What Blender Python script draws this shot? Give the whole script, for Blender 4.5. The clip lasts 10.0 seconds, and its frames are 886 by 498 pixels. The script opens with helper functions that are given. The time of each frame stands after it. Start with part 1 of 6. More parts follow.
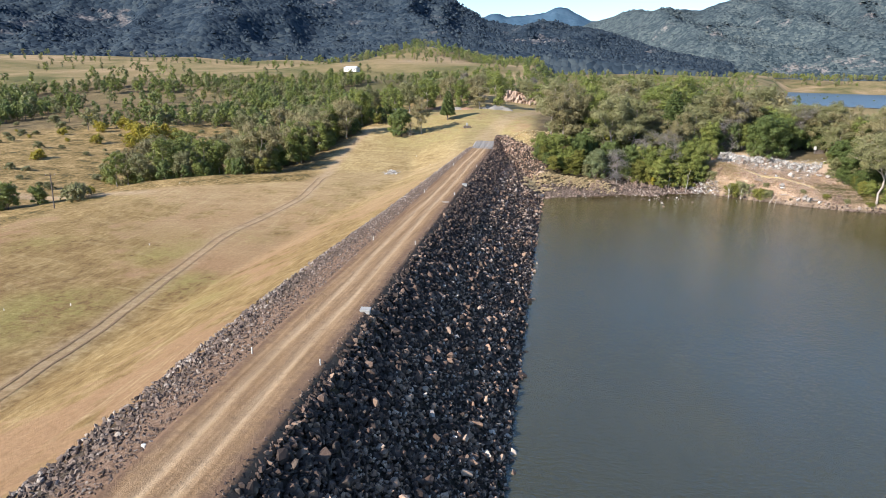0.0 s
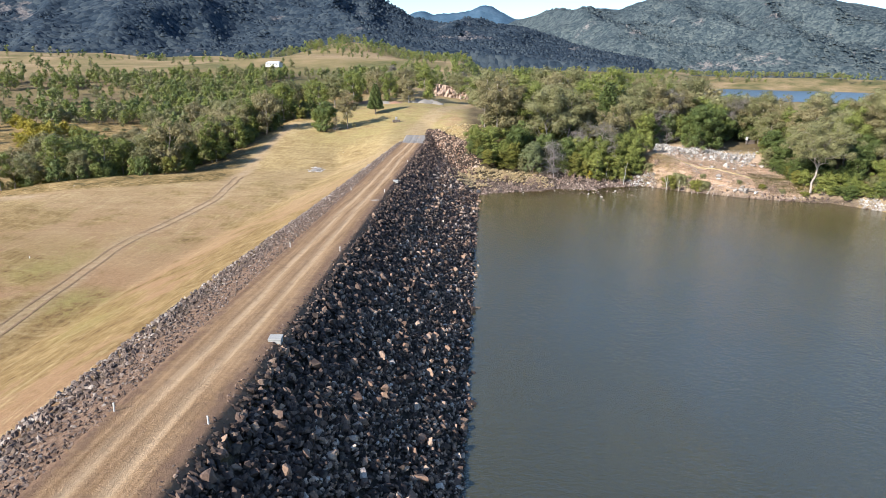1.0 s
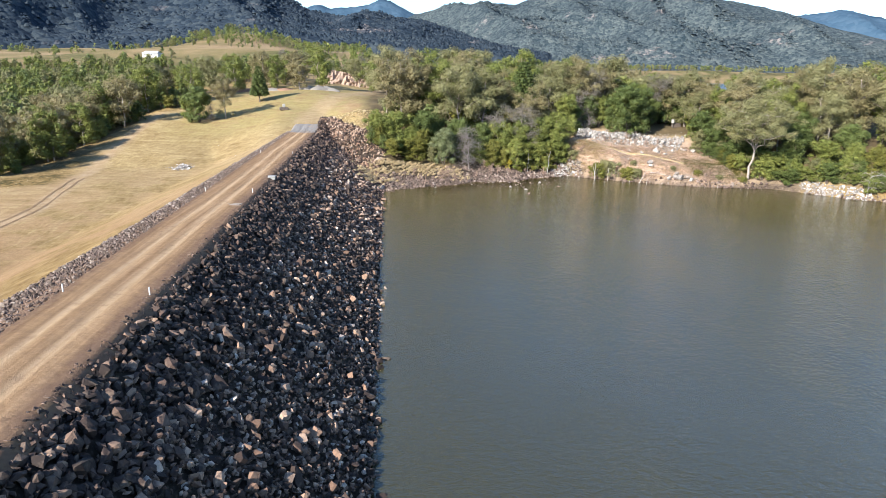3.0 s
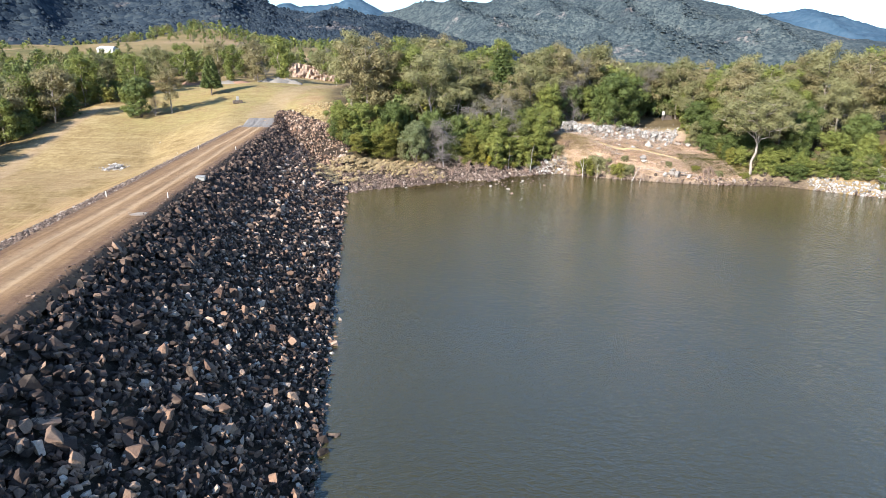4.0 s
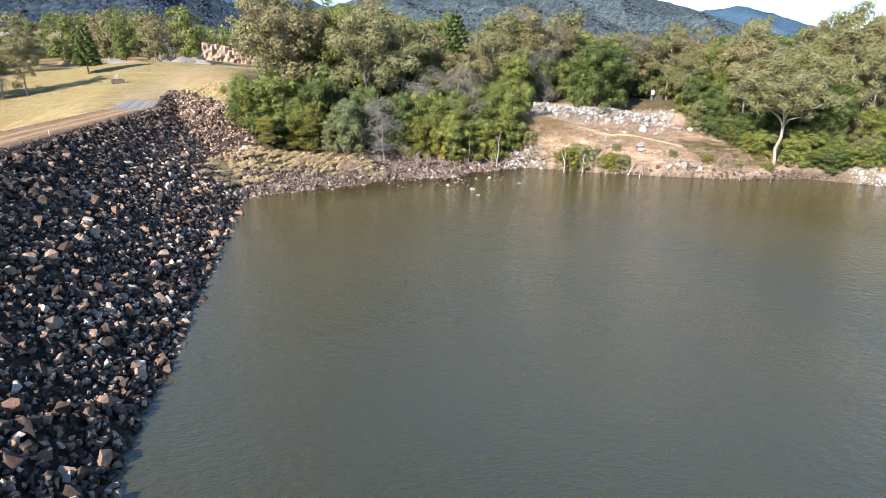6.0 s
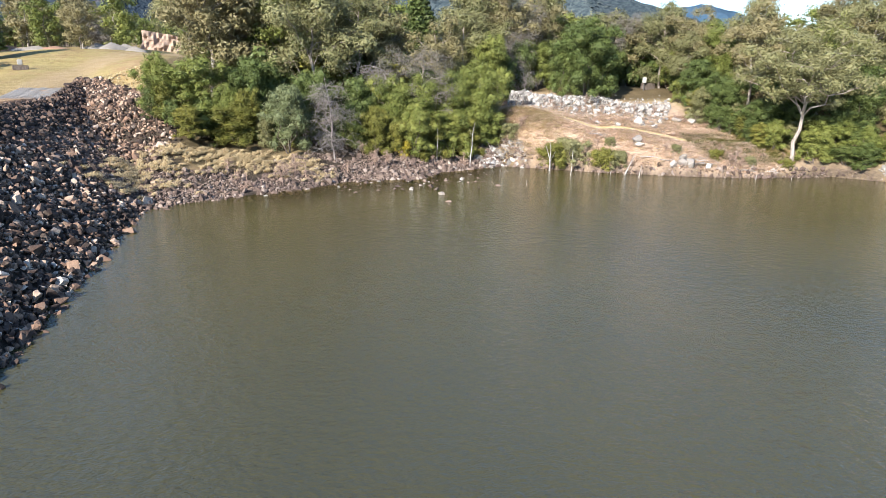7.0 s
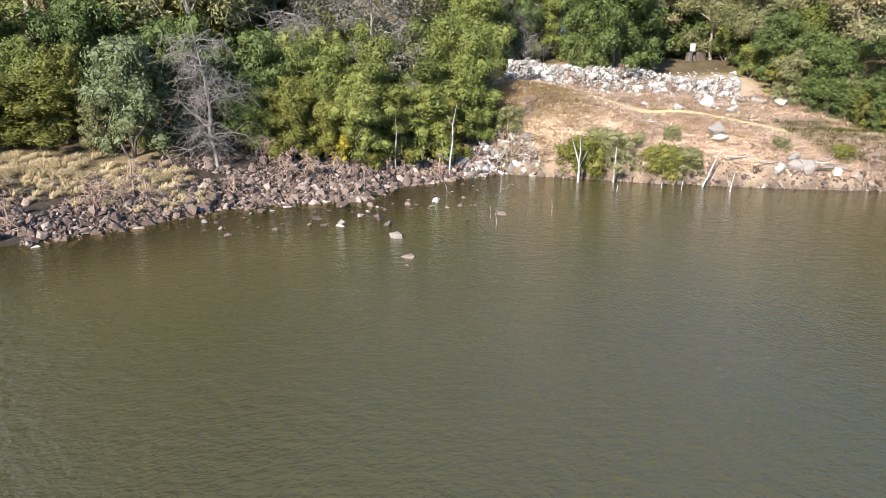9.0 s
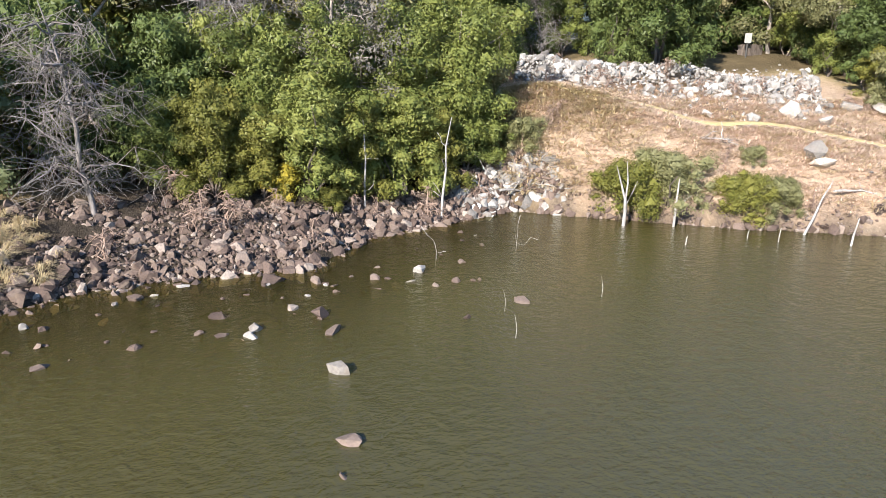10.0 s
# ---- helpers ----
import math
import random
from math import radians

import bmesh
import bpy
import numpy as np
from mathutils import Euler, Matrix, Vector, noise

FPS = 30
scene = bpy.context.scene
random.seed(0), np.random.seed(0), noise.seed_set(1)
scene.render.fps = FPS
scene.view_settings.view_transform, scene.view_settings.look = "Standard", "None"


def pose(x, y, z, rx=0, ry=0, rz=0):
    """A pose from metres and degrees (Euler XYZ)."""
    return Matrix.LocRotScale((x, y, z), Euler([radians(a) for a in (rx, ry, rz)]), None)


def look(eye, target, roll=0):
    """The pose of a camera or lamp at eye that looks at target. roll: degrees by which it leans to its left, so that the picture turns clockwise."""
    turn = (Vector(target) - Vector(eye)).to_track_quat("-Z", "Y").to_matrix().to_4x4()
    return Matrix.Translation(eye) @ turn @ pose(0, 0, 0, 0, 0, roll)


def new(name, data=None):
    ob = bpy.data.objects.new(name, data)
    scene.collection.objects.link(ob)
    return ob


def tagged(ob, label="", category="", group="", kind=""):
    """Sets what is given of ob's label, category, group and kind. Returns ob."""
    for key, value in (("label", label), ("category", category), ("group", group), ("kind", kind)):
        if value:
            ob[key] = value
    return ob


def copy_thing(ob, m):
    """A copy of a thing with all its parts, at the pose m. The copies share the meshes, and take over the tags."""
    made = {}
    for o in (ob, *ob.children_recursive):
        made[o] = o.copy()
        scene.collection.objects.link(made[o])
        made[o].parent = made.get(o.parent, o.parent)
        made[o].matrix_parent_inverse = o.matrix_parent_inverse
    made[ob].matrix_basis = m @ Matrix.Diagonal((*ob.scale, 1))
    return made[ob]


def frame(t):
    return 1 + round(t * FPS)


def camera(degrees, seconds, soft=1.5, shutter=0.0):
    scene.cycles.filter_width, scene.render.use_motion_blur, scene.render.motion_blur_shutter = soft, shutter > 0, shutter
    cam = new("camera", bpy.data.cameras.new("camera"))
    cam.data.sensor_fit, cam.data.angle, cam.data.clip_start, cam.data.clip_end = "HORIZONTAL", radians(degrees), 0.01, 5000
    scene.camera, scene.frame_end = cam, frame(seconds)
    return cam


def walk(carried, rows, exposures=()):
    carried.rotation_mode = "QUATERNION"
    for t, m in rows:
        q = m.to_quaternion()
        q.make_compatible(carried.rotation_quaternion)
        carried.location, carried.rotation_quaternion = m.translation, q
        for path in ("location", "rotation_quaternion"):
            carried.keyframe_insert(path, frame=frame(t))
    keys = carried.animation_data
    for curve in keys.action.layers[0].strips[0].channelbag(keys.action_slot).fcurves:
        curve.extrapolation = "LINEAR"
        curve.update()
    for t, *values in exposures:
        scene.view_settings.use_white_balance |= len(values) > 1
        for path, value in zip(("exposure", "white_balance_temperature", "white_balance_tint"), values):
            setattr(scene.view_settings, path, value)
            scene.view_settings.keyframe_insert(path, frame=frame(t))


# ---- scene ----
cam = camera(68.8, 10.0, soft=0.55)
PATH = [
    (0, (1.031, 3.58, 28.769), (0.721, 5.489, 28.258), 1.6),
    (0.5, (0.19, 8.684, 27.782), (-0.019, 10.606, 27.271), 1.5),
    (1, (-0.409, 14.026, 26.743), (-0.512, 15.956, 26.232), 1.5),
    (1.5, (-0.755, 19.883, 25.673), (-0.755, 21.817, 25.161), 1.5),
    (2, (-0.821, 25.628, 24.637), (-0.733, 27.559, 24.125), 1.3),
    (2.5, (-0.605, 31.765, 23.624), (-0.468, 33.693, 23.109), 1.2),
    (4, (1.634, 54.278, 20.081), (1.892, 56.192, 19.563), 1.0),
    (4.5, (2.56, 61.847, 18.933), (2.853, 63.756, 18.414), 0.9),
    (5, (3.659, 69.49, 17.752), (3.988, 71.393, 17.23), 0.9),
    (5.5, (4.938, 77.581, 16.402), (5.306, 79.476, 15.879), 0.9),
    (7, (11.18, 101.934, 12.951), (11.681, 103.797, 12.423), 0.8),
    (7.5, (13.367, 110.146, 11.847), (13.896, 112.0, 11.316), 0.8),
    (8, (15.927, 118.531, 10.866), (16.477, 120.378, 10.33), 0.8),
    (8.5, (18.567, 126.824, 9.897), (19.127, 128.668, 9.362), 0.7),
    (9, (21.294, 135.043, 9.122), (21.859, 136.886, 8.587), 0.5),
    (9.5, (24.054, 143.27, 9.034), (24.618, 145.11, 8.491), 0.5),
    (10, (26.779, 150.877, 9.224), (27.342, 152.717, 8.679), 0.3),
]
walk(cam, [(t, look(eye, target, roll)) for t, eye, target, roll in PATH], [(0, 0.97), (1, 1.05), (2.5, 1.14), (4, 1.2), (8, 1.22), (10, 1.15)])

# ---- light ----
SUN_EL, SUN_ROT = radians(28.0), radians(225.0)
world = bpy.data.worlds.new("sky")
scene.world = world
world.use_nodes = True
wn = world.node_tree.nodes
sky = wn.new("ShaderNodeTexSky")
sky.sky_type = "NISHITA"
sky.sun_disc = False
sky.sun_elevation, sky.sun_rotation = SUN_EL, SUN_ROT
sky.air_density, sky.dust_density, sky.ozone_density = 1.0, 0.05, 5.0
world.node_tree.links.new(sky.outputs["Color"], wn["Background"].inputs["Color"])
wn["Background"].inputs["Strength"].default_value = 0.13
sun = new("sun", bpy.data.lights.new("sun", "SUN"))
sun.data.energy, sun.data.angle, sun.data.color = 5.5, radians(0.53), (1.0, 0.935, 0.85)
sun_way = Vector((math.sin(SUN_ROT) * math.cos(SUN_EL), math.cos(SUN_ROT) * math.cos(SUN_EL), math.sin(SUN_EL)))
sun.matrix_world = look(sun_way * 300, (0, 0, 0))


# ---- materials ----
class Nodes:
    """A small builder for node materials."""

    def __init__(self, name):
        self.mat = bpy.data.materials.new(name)
        self.mat.use_nodes = True
        self.t = self.mat.node_tree
        self.bsdf = self.t.nodes["Principled BSDF"]
        self.out = self.t.nodes["Material Output"]

    def node(self, kind, **ins):
        n = self.t.nodes.new(kind)
        for k, v in ins.items():
            self.put(n, k, v)
        return n

    def put(self, n, key, v):
        sock = n.inputs[int(key[1:])] if key[0] == "i" and key[1:].isdigit() else n.inputs[key.replace("_", " ")]
        if isinstance(v, bpy.types.NodeSocket):
            self.t.links.new(v, sock)
        else:
            sock.default_value = v

    def place(self):
        return self.node("ShaderNodeNewGeometry").outputs["Position"]

    def scaled(self, vec, s, rot=0.0):
        m = self.node("ShaderNodeMapping", Vector=vec)
        m.inputs["Scale"].default_value = s
        m.inputs["Rotation"].default_value = (0, 0, rot)
        return m.outputs["Vector"]

    def noise(self, vec, scale, detail=4.0, rough=0.55):
        n = self.node("ShaderNodeTexNoise", Vector=vec, Scale=scale, Detail=detail, Roughness=rough)
        return n.outputs["Fac"]

    def ramp(self, fac, stops):
        n = self.node("ShaderNodeValToRGB", Fac=fac)
        el = n.color_ramp.elements
        while len(el) < len(stops):
            el.new(0.5)
        for e, (p, c) in zip(el, stops):
            e.position = p
            e.color = (*c, 1.0) if len(c) == 3 else c
        return n.outputs["Color"]

    def math(self, op, a, b=0.0, clamp=False):
        n = self.node("ShaderNodeMath", i0=a, i1=b)
        n.operation, n.use_clamp = op, clamp
        return n.outputs[0]

    def remap(self, v, lo, hi, a=0.0, b=1.0):
        n = self.node("ShaderNodeMapRange", Value=v)
        for k, x in (("From Min", lo), ("From Max", hi), ("To Min", a), ("To Max", b)):
            n.inputs[k].default_value = x
        return n.outputs[0]

    def mix(self, fac, a, b, mode="MIX"):
        n = self.t.nodes.new("ShaderNodeMix")
        n.data_type, n.blend_type = "RGBA", mode
        self.put(n, "i0", fac)
        self.put(n, "i6", a if not isinstance(a, tuple) else (*a, 1.0))
        self.put(n, "i7", b if not isinstance(b, tuple) else (*b, 1.0))
        return n.outputs[2]

    def attr(self, name):
        n = self.t.nodes.new("ShaderNodeAttribute")
        n.attribute_name = name
        return n.outputs["Fac"]

    def bump(self, height, strength=0.5, distance=0.1):
        n = self.node("ShaderNodeBump", Height=height, Strength=strength, Distance=distance)
        return n.outputs["Normal"]

    def done(self, color=None, rough=None, normal=None, spec=None):
        for k, v in (("Base Color", color), ("Roughness", rough), ("Normal", normal), ("Specular IOR Level", spec)):
            if v is not None:
                self.put(self.bsdf, k, (*v, 1.0) if isinstance(v, tuple) and len(v) == 3 else v)
        return self.mat


def leaf_material(name, stops, gloss=0.5):
    n = Nodes(name)
    isl = n.node("ShaderNodeNewGeometry").outputs["Random Per Island"]
    obj = n.node("ShaderNodeObjectInfo").outputs["Random"]
    patch = n.noise(n.place(), 0.55, 3.0)
    v = n.math("ADD", n.math("MULTIPLY", isl, 0.32), n.math("ADD", n.math("MULTIPLY", obj, 0.28), n.math("MULTIPLY", n.math("SUBTRACT", patch, 0.24), 0.80)))
    col = n.ramp(v, stops)
    n.done(col, gloss, None, 0.22)
    tr = n.node("ShaderNodeBsdfTranslucent", Color=col)
    m = n.node("ShaderNodeMixShader", i0=0.10, i1=n.bsdf.outputs[0], i2=tr.outputs[0])
    n.t.links.new(m.outputs[0], n.out.inputs[0])
    return n.mat


def bark_material(name, dark, light):
    n = Nodes(name)
    p = n.place()
    a = n.noise(n.scaled(p, (3, 3, 0.7)), 2.0, 4)
    col = n.ramp(a, [(0.3, dark), (0.62, light)])
    return n.done(col, 0.85, n.bump(n.noise(p, 14.0, 3), 0.5, 0.03), 0.2)


def rock_material(name, stops, moss=0.0):
    n = Nodes(name)
    isl = n.node("ShaderNodeNewGeometry").outputs["Random Per Island"]
    obj = n.node("ShaderNodeObjectInfo").outputs["Random"]
    v = n.math("FRACT", n.math("ADD", isl, n.math("MULTIPLY", obj, 7.0)))
    base = n.ramp(v, stops)
    p = n.place()
    grain = n.noise(p, 9.0, 5, 0.65)
    stain = n.noise(p, 1.6, 3)
    col = n.mix(n.remap(grain, 0.3, 0.75), n.mix(0.45, base, (0.02, 0.018, 0.017)), base)
    col = n.mix(n.remap(stain, 0.52, 0.72, 0.0, 0.45), col, (0.24, 0.185, 0.14))
    return n.done(col, 0.88, n.bump(grain, 0.7, 0.06), 0.25)


M_RIPRAP = rock_material("basalt_riprap", [(0.0, (0.029, 0.021, 0.018)), (0.30, (0.065, 0.043, 0.035)), (0.54, (0.147, 0.089, 0.064)), (0.74, (0.325, 0.203, 0.138)), (0.92, (0.475, 0.340, 0.252)), (1.0, (0.62, 0.52, 0.44))])
M_RIMROCK = rock_material("dark_basalt", [(0.0, (0.026, 0.019, 0.017)), (0.55, (0.075, 0.050, 0.041)), (0.85, (0.155, 0.100, 0.076)), (1.0, (0.36, 0.245, 0.175))])
M_STRIP = rock_material("small_riprap", [(0.0, (0.065, 0.048, 0.040)), (0.5, (0.125, 0.090, 0.074)), (0.85, (0.195, 0.142, 0.116)), (1.0, (0.36, 0.31, 0.27))])
M_SHORE = rock_material("shore_stone", [(0.0, (0.080, 0.055, 0.046)), (0.5, (0.155, 0.108, 0.088)), (0.85, (0.240, 0.178, 0.146)), (1.0, (0.40, 0.33, 0.28))])
M_EDGING = rock_material("grey_brown_stone", [(0.0, (0.11, 0.085, 0.072)), (0.5, (0.22, 0.178, 0.150)), (1.0, (0.46, 0.41, 0.365))])
M_PALE = rock_material("pale_stone", [(0.0, (0.24, 0.215, 0.190)), (0.5, (0.38, 0.345, 0.310)), (1.0, (0.60, 0.56, 0.51))])
M_HEAP = rock_material("quarried_stone", [(0.0, (0.179, 0.166, 0.155)), (0.5, (0.370, 0.345, 0.319)), (0.85, (0.538, 0.510, 0.476)), (1.0, (0.694, 0.666, 0.627))])
M_BARK = bark_material("gum_bark", (0.13, 0.105, 0.09), (0.36, 0.315, 0.275))
M_DARKBARK = bark_material("dark_bark", (0.05, 0.04, 0.033), (0.16, 0.13, 0.11))
M_DEAD = bark_material("bleached_wood", (0.20, 0.18, 0.165), (0.44, 0.41, 0.385))
M_TWIG = bark_material("grey_twigs", (0.11, 0.096, 0.088), (0.27, 0.24, 0.225))
M_GUM = leaf_material("gum_leaves", [(0.0, (0.086, 0.086, 0.039)), (0.5, (0.162, 0.158, 0.070)), (1.0, (0.250, 0.236, 0.118))])
M_BROWNGUM = leaf_material("brown_gum_leaves", [(0.0, (0.094, 0.084, 0.040)), (0.5, (0.180, 0.156, 0.075)), (1.0, (0.279, 0.237, 0.126))])
M_GREEN = leaf_material("green_leaves", [(0.0, (0.064, 0.081, 0.020)), (0.5, (0.133, 0.153, 0.038)), (1.0, (0.229, 0.235, 0.063))])
M_YELLOW = leaf_material("yellowish_leaves", [(0.0, (0.060, 0.064, 0.014)), (0.5, (0.137, 0.135, 0.030)), (1.0, (0.232, 0.210, 0.051))])
M_DARK = leaf_material("dark_leaves", [(0.0, (0.035, 0.052, 0.016)), (0.5, (0.079, 0.104, 0.030)), (1.0, (0.154, 0.176, 0.053))])
M_BLUEGREEN = leaf_material("blue_green_leaves", [(0.0, (0.052, 0.067, 0.030)), (0.5, (0.110, 0.130, 0.060)), (1.0, (0.175, 0.189, 0.094))])
M_GREY = leaf_material("grey_leaves", [(0.0, (0.079, 0.071, 0.060)), (0.5, (0.131, 0.117, 0.099)), (1.0, (0.198, 0.177, 0.153))])
M_WATTLE = leaf_material("wattle_leaves", [(0.0, (0.120, 0.112, 0.018)), (0.5, (0.235, 0.195, 0.026)), (1.0, (0.350, 0.275, 0.034))])
M_STRAW = leaf_material("straw", [(0.0, (0.385, 0.292, 0.165)), (0.5, (0.506, 0.402, 0.237)), (1.0, (0.638, 0.533, 0.341))], 0.7)
M_PINKGRASS = leaf_material("red_dry_grass", [(0.0, (0.512, 0.366, 0.281)), (0.5, (0.695, 0.531, 0.415)), (1.0, (0.878, 0.708, 0.561))], 0.7)


def ground_material():
    n = Nodes("ground")
    p = n.place()
    warp = n.node("ShaderNodeTexNoise", Vector=p, Scale=0.035, Detail=2.0).outputs["Color"]
    bend = n.node("ShaderNodeVectorMath", i0=warp, i1=(9.0, 9.0, 0.0))
    bend.operation = "MULTIPLY"
    swept = n.node("ShaderNodeVectorMath", i0=p, i1=bend.outputs[0])
    swept.operation = "ADD"
    swept = swept.outputs[0]
    big, mid, fine = n.noise(p, 0.022, 4), n.noise(p, 0.16, 5, 0.65), n.noise(p, 2.4, 4, 0.7)
    speck = n.noise(p, 0.9, 5, 0.75)
    patchy = n.noise(p, 0.045, 3)
    rows = n.noise(n.scaled(swept, (1.6, 0.22, 1.0), radians(7)), 1.0, 5, 0.75)
    lines = n.noise(n.scaled(swept, (0.85, 0.03, 1.0), radians(7)), 1.0, 2, 0.6)
    rows2 = n.noise(n.scaled(swept, (0.16, 0.55, 1.0), radians(24)), 1.0, 5, 0.65)
    tone = n.math("ADD", n.math("MULTIPLY", rows, 0.32), n.math("ADD", n.math("MULTIPLY", speck, 0.36), n.math("MULTIPLY", mid, 0.32)))
    mown = n.ramp(tone, [(0.38, (0.135, 0.080, 0.032)), (0.47, (0.240, 0.154, 0.065)), (0.54, (0.325, 0.222, 0.098)), (0.62, (0.45, 0.330, 0.162))])
    mown = n.mix(n.remap(rows2, 0.56, 0.70, 0, 0.5), mown, (0.49, 0.375, 0.195))
    bare = n.mix(fine, (0.22, 0.120, 0.066), (0.42, 0.255, 0.150))
    mown = n.mix(n.remap(n.math("ADD", n.math("MULTIPLY", big, 0.65), n.math("MULTIPLY", mid, 0.35)), 0.485, 0.535, 0, 0.8), mown, bare)
    mown = n.mix(n.math("MULTIPLY", n.remap(lines, 0.57, 0.62), n.math("MULTIPLY", n.remap(speck, 0.36, 0.6, 0.0, 0.38), n.remap(patchy, 0.46, 0.58)), True), mown, (0.54, 0.43, 0.24))
    mown = n.mix(n.math("MULTIPLY", n.remap(lines, 0.42, 0.37), n.math("MULTIPLY", n.remap(speck, 0.4, 0.6, 0.5, 0.1), n.remap(patchy, 0.54, 0.42)), True), mown, (0.175, 0.108, 0.052))
    along = n.node("ShaderNodeSeparateXYZ", Vector=p).outputs["Y"]
    ripe = n.math("MULTIPLY", n.remap(n.math("ADD", along, n.remap(big, 0.3, 0.7, -40.0, 40.0)), 105.0, 195.0, 0.0, 0.7), n.remap(mid, 0.3, 0.6, 0.4, 1.0))
    mown = n.mix(ripe, mown, n.mix(n.remap(n.math("ADD", n.math("MULTIPLY", rows2, 0.5), n.math("MULTIPLY", speck, 0.5)), 0.38, 0.62), (0.36, 0.265, 0.125), (0.57, 0.455, 0.250)))
    green = n.mix(n.remap(speck, 0.3, 0.7), (0.170, 0.170, 0.040), (0.33, 0.285, 0.095))
    mown = n.mix(n.math("MULTIPLY", n.attr("green"), n.remap(n.math("ADD", n.math("MULTIPLY", mid, 0.6), n.math("MULTIPLY", speck, 0.4)), 0.42, 0.53, 0.0, 0.85), True), mown, green)
    scrub = n.ramp(n.math("ADD", n.math("MULTIPLY", mid, 0.4), n.math("ADD", n.math("MULTIPLY", n.noise(p, 0.7, 4, 0.7), 0.35), n.math("MULTIPLY", fine, 0.25))), [(0.42, (0.060, 0.054, 0.020)), (0.48, (0.22, 0.150, 0.058)), (0.53, (0.33, 0.220, 0.098)), (0.60, (0.50, 0.365, 0.175))])
    past = n.ramp(n.noise(p, 0.009, 6, 0.65), [(0.38, (0.105, 0.105, 0.040)), (0.46, (0.195, 0.160, 0.072)), (0.54, (0.285, 0.210, 0.108)), (0.62, (0.37, 0.265, 0.155))])
    floor = n.ramp(mid, [(0.3, (0.07, 0.056, 0.030)), (0.55, (0.15, 0.112, 0.064)), (0.75, (0.24, 0.18, 0.09))])
    dirt = n.ramp(n.noise(p, 0.5, 5), [(0.3, (0.36, 0.250, 0.150)), (0.7, (0.50, 0.375, 0.245))])
    pink = n.ramp(n.math("ADD", n.math("MULTIPLY", n.noise(p, 0.45, 4, 0.6), 0.5), n.math("MULTIPLY", n.noise(p, 3.2, 5, 0.75), 0.5)), [(0.34, (0.356, 0.247, 0.184)), (0.5, (0.494, 0.362, 0.265)), (0.66, (0.609, 0.471, 0.345))])
    # Stony ground, kept near black: the shade of rock gaps put into its colour.
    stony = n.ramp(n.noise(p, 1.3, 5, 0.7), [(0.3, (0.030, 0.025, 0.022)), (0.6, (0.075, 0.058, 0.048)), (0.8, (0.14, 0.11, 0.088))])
    gravel = n.ramp(n.noise(p, 3.0, 5, 0.8), [(0.34, (0.105, 0.062, 0.043)), (0.5, (0.205, 0.130, 0.092)), (0.66, (0.33, 0.225, 0.165))])
    soft = n.remap(n.noise(p, 0.9, 4, 0.7), 0.3, 0.7, -0.3, 0.3)
    col = mown
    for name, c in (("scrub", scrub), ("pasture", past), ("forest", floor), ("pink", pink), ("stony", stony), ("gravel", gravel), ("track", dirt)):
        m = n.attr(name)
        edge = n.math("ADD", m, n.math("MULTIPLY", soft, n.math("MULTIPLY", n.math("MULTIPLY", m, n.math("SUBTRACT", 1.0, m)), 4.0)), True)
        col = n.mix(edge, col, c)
    col = n.mix(n.remap(fine, 0.3, 0.7, 0.35, 0.0), col, n.mix(0.5, col, (0.05, 0.04, 0.02)))
    blade = n.noise(n.scaled(p, (1.0, 0.6, 1.0)), 7.5, 4, 0.8)
    col = n.mix(n.remap(blade, 0.32, 0.68, 0.5, 0.0), col, n.mix(0.6, col, (0.04, 0.03, 0.012)))
    col = n.mix(n.remap(blade, 0.55, 0.75, 0.0, 0.4), col, n.mix(0.35, col, (0.75, 0.66, 0.45)))
    h = n.math("ADD", n.math("ADD", fine, blade), n.math("ADD", n.math("MULTIPLY", rows, 0.4), n.math("MULTIPLY", speck, 1.2)))
    return n.done(col, 0.95, n.bump(h, 0.7, 0.16), 0.1)


def road_material():
    n = Nodes("gravel_road")
    p = n.place()
    fine = n.noise(p, 5.0, 5, 0.8)
    along = n.noise(n.scaled(p, (2.6, 0.09, 1.0), radians(-1)), 1.0, 4)
    edge = n.attr("edge")
    rut = n.attr("rut")
    col = n.ramp(n.math("ADD", n.math("MULTIPLY", along, 0.6), n.math("MULTIPLY", fine, 0.4)), [(0.32, (0.165, 0.098, 0.052)), (0.5, (0.265, 0.166, 0.090)), (0.68, (0.375, 0.252, 0.150))])
    col = n.mix(n.math("MULTIPLY", rut, n.remap(along, 0.25, 0.6, 0.4, 1.0)), col, (0.44, 0.310, 0.188))
    e = n.math("ADD", edge, n.remap(n.noise(p, 1.4, 4, 0.7), 0.3, 0.7, -0.45, 0.45), True)
    col = n.mix(n.math("MULTIPLY", e, 0.85), col, n.mix(fine, (0.060, 0.036, 0.026), (0.23, 0.145, 0.098)))
    col = n.mix(n.math("MULTIPLY", n.attr("seal"), n.remap(n.noise(p, 0.8, 4), 0.25, 0.45)), col, n.mix(fine, (0.17, 0.16, 0.15), (0.26, 0.245, 0.23)))
    return n.done(col, 0.95, n.bump(fine, 1.0, 0.09), 0.1)


